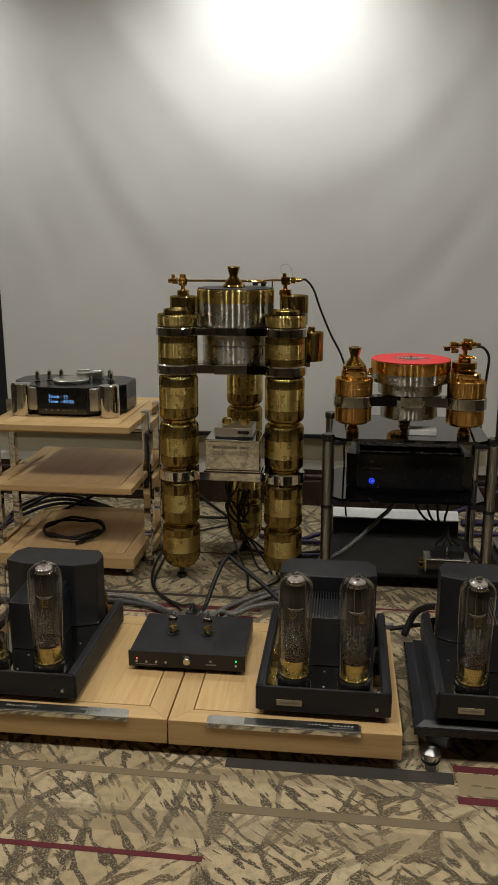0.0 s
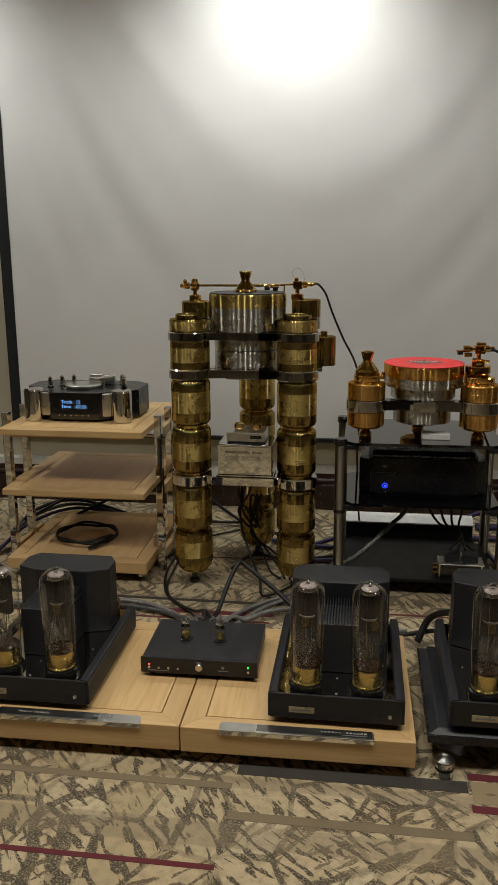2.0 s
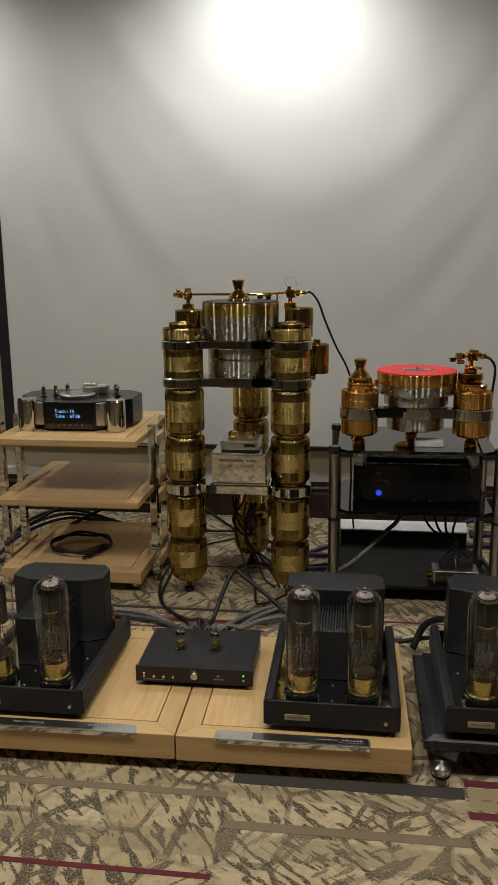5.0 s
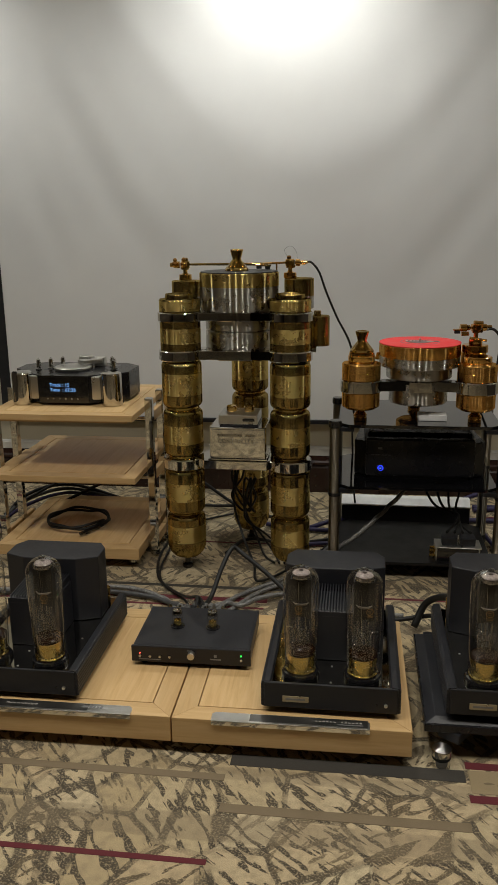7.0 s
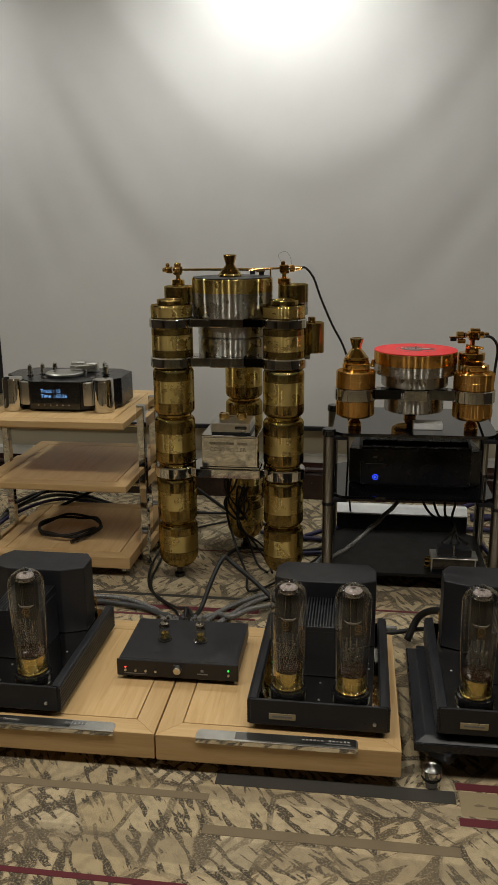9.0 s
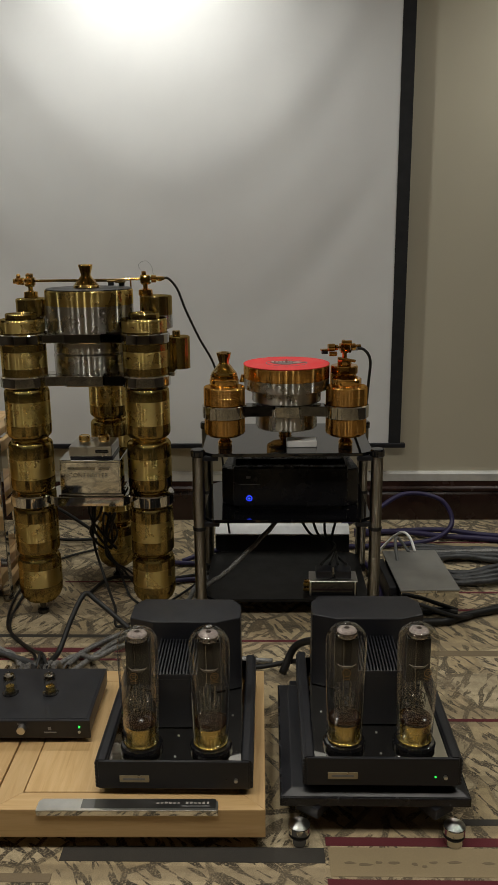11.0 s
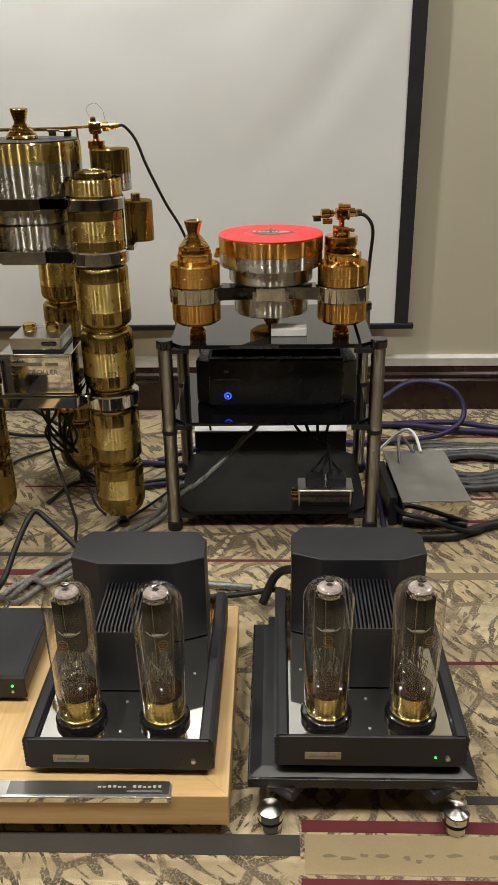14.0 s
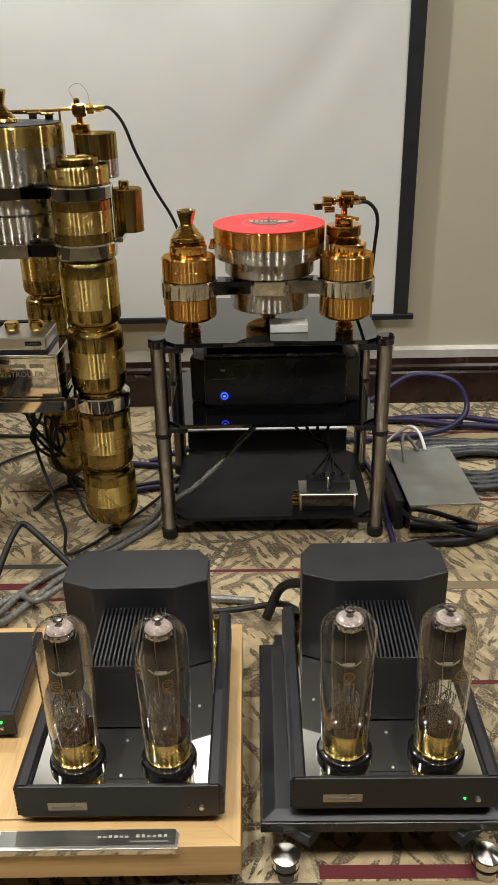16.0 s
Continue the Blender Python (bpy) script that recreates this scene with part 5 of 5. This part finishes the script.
for k in range(3):
    o = k * 0.02
    cable([(-0.58 - o, 3.22, 0.44), (-0.60 - o, 3.24, 0.36), (-0.645 + o, 3.26, 0.28), (-0.60 + o, 3.30, 0.20), (-0.55 - o, 3.28, 0.27), (-0.585 + o, 3.24, 0.36), (-0.60, 3.30, 0.22 - o), (-0.56 + o, 3.34, 0.09), (-0.52 + 2 * o, 3.30 + o, 0.012), (-0.47 + o, 3.22, 0.012)], 0.0045, RUBBER, "thin black lead looped below controller")
cable([(-0.62, 3.24, 0.44), (-0.64, 3.28, 0.25), (-0.60, 3.24, 0.12), (-0.54, 3.12, 0.05), (-0.50, 3.04, 0.014), (-0.3, 3.35, 0.012), (-0.2, 3.62, 0.012)], 0.005, RUBBER, "thin black lead below controller")
cable([(-0.68, 3.3, 0.012), (-0.60, 3.42, 0.03), (-0.42, 3.44, 0.012), (-0.1, 3.56, 0.012)], 0.007, RUBBER, "black lead lying on carpet")
cable([(-1.62, 3.62, 0.03), (-1.3, 3.8, 0.16), (-1.0, 3.85, 0.2), (-0.7, 3.85, 0.02), (-0.45, 3.7, 0.012)], 0.008, RUBBER, "black lead behind maple rack")
cable([(-1.7, 3.55, 0.10), (-1.4, 3.75, 0.22), (-1.15, 3.78, 0.19), (-0.95, 3.8, 0.05), (-0.6, 3.9, 0.012)], 0.007, RUBBER, "black lead behind maple rack")
for k in range(3):
    cable([(-1.9 - 0.02 * k, 3.1, 0.012), (-1.75, 3.3 + 0.05 * k, 0.02), (-1.68, 3.55 + 0.03 * k, 0.08 + 0.02 * k), (-1.5, 3.75, 0.1 + 0.02 * k), (-1.2, 3.82 + 0.02 * k, 0.015)], 0.008, (PURPLE, GREY_CABLE, RUBBER)[k], ("violet", "grey", "black")[k] + " cable coiled behind maple rack")
# violet cables by the wall
cable([(-0.35, 3.62, 0.016), (-0.2, 3.66, 0.05), (0.2, 3.72, 0.10), (0.45, 3.88, 0.13), (0.62, 3.98, 0.19), (0.78, 3.97, 0.17), (0.83, 3.92, 0.08), (0.74, 3.84, 0.03), (0.55, 3.80, 0.016), (0.3, 3.78, 0.016)], 0.011, PURPLE, "violet cable looped on carpet by the wall")
cable([(0.4, 3.97, 0.015), (0.62, 3.95, 0.02), (0.78, 3.90, 0.02), (0.95, 3.88, 0.016), (1.3, 3.80, 0.016), (1.9, 3.7, 0.016)], 0.013, PURPLE, "violet cable lying on carpet")
cable([(0.4, 3.93, 0.014), (0.60, 3.98, 0.014), (0.80, 3.95, 0.03), (1.0, 3.92, 0.016), (1.4, 3.86, 0.016), (1.9, 3.83, 0.016)], 0.012, PURPLE, "violet cable lying on carpet")
cable([(-0.55, 3.65, 0.014), (-0.32, 3.60, 0.014), (-0.2, 3.62, 0.014), (0.0, 3.7, 0.014)], 0.010, PURPLE, "violet cable lying on carpet")
cable([(-0.42, 3.40, 0.014), (-0.3, 3.44, 0.014), (-0.1, 3.45, 0.014)], 0.009, PURPLE, "violet cable lying on carpet")
for k in range(5):
    o = 0.025 * k
    cable([(0.50 + o, 3.53 + o * 0.4, 0.014 + 0.012 * (k % 2)), (0.62, 3.60 + o, 0.02 + 0.006 * k), (0.80, 3.64 + o * 0.8, 0.03), (0.98, 3.62 + o, 0.018 + 0.01 * (k % 3)), (1.3, 3.60 + o * 1.4, 0.016), (1.8, 3.62 + o, 0.016)], 0.0125, SILVER_BRAID if k == 2 else GREY_CABLE, "grey twisted cable lying on carpet", 0.4)
for k in range(4):
    o = 0.03 * k
    cable([(0.70, 3.40 + o, 0.016 + 0.008 * (k % 2)), (0.80, 3.38 + o, 0.03), (0.95, 3.42 + o * 0.7, 0.03 + 0.008 * k), (1.06, 3.52 - o, 0.03), (1.2, 3.56, 0.016), (1.6, 3.5 + o, 0.016)], 0.012, GREY_CABLE, "grey cable lying on carpet", 0.4)
cable([(0.505, 3.36, 0.09), (0.50, 3.43, 0.16), (0.515, 3.49, 0.17), (0.545, 3.50, 0.135), (0.56, 3.47, 0.118)], 0.006, GREY_PLASTIC, "thin grey lead above power supply box")
cable([(0.585, 3.47, 0.119), (0.57, 3.52, 0.16), (0.54, 3.56, 0.165), (0.49, 3.62, 0.09), (0.45, 3.65, 0.02)], 0.0055, WHITE, "thin white lead arching from power supply box")
cable([(0.40, 3.62, 0.02), (0.43, 3.4, 0.02), (0.425, 3.2, 0.02), (0.42, 3.0, 0.02), (0.40, 2.75, 0.02)], 0.009, PURPLE, "violet cable lying on carpet beside rack")
cable([(-0.30, 2.56, 0.13), (-0.2, 2.72, 0.03), (-0.02, 2.76, 0.02), (0.08, 2.74, 0.05), (0.12, 2.65, 0.10), (0.13, 2.53, 0.16)], 0.008, RUBBER, "black mains lead between amplifiers")
cable([(0.05, 2.72, 0.02), (0.09, 2.74, 0.10), (0.15, 2.66, 0.16), (0.19, 2.53, 0.17)], 0.012, RUBBER, "thick black mains lead behind amplifier")
for k in range(4):
    x = 0.12 + k * 0.045
    cable([(x, 3.44, 0.345), (x + 0.015, 3.46, 0.26), (x + 0.06 - 0.02 * k, 3.43, 0.20), (0.26, 3.36, 0.19 - 0.01 * k), (0.20 + 0.03 * k, 3.22, 0.17)], 0.005, RUBBER, "thin black lead hanging under glass shelf")
# silver braided leads
cable([(0.10, 3.42, 0.34), (0.02, 3.34, 0.27), (-0.08, 3.25, 0.195), (-0.155, 3.225, 0.130), (-0.215, 3.215, 0.092), (-0.255, 3.215, 0.040), (-0.295, 3.18, 0.014), (-0.391, 3.054, 0.014), (-0.50, 2.935, 0.014), (-0.565, 2.81, 0.016), (-0.612, 2.70, 0.03), (-0.61, 2.60, 0.12), (-0.605, 2.53, 0.147)], 0.0085, SILVER_BRAID, "silver braided lead slanting from glass shelf to carpet", 0.5)
cable([(-0.10, 3.62, 0.014), (-0.26, 3.40, 0.014), (-0.30, 3.22, 0.014), (-0.41, 3.07, 0.016), (-0.53, 2.95, 0.014), (-0.60, 2.85, 0.016), (-0.635, 2.72, 0.03), (-0.63, 2.60, 0.12), (-0.625, 2.53, 0.147)], 0.0085, SILVER_BRAID, "silver braided lead lying on carpet", 0.5)
cable([(-0.70, 2.53, 0.147), (-0.715, 2.60, 0.11), (-0.69, 2.70, 0.018), (-0.645, 2.80, 0.016), (-0.60, 2.835, 0.016), (-0.545, 2.794, 0.030), (-0.487, 2.868, 0.026), (-0.40, 2.93, 0.016), (-0.30, 2.90, 0.016), (-0.16, 2.83, 0.016), (0.02, 2.80, 0.016)], 0.009, SILVER_BRAID, "silver braided lead winding over carpet", 0.5)
cable([(-0.68, 2.53, 0.147), (-0.70, 2.62, 0.10), (-0.76, 2.74, 0.020), (-0.84, 2.85, 0.016), (-1.02, 2.925, 0.016), (-1.29, 2.875, 0.016), (-1.52, 2.857, 0.016), (-1.8, 2.90, 0.016)], 0.0092, SILVER_BRAID, "thick silver braided lead lying on carpet", 0.5)
cable([(-0.66, 2.53, 0.147), (-0.66, 2.62, 0.12), (-0.70, 2.72, 0.045), (-0.80, 2.81, 0.018), (-0.90, 2.86, 0.016), (-1.10, 2.885, 0.016), (-1.35, 2.845, 0.016), (-1.8, 2.86, 0.016)], 0.0095, GREY_CABLE, "grey twisted lead lying on carpet", 0.5)
# mains cables in front of the mirrored box
cable([(0.455, 3.24, 0.05), (0.475, 3.10, 0.085), (0.54, 3.085, 0.075), (0.62, 3.085, 0.045), (0.70, 3.10, 0.020), (0.78, 3.17, 0.016), (1.0, 3.22, 0.016), (1.7, 3.12, 0.016)], 0.008, RUBBER, "black mains cable lying past power supply box")
cable([(0.40, 2.98, 0.016), (0.46, 3.05, 0.016), (0.54, 3.075, 0.016), (0.63, 3.08, 0.016), (0.72, 3.13, 0.016), (0.85, 3.18, 0.016), (1.1, 3.26, 0.016), (1.7, 3.24, 0.016)], 0.014, RUBBER, "thick black mains cable lying on carpet")
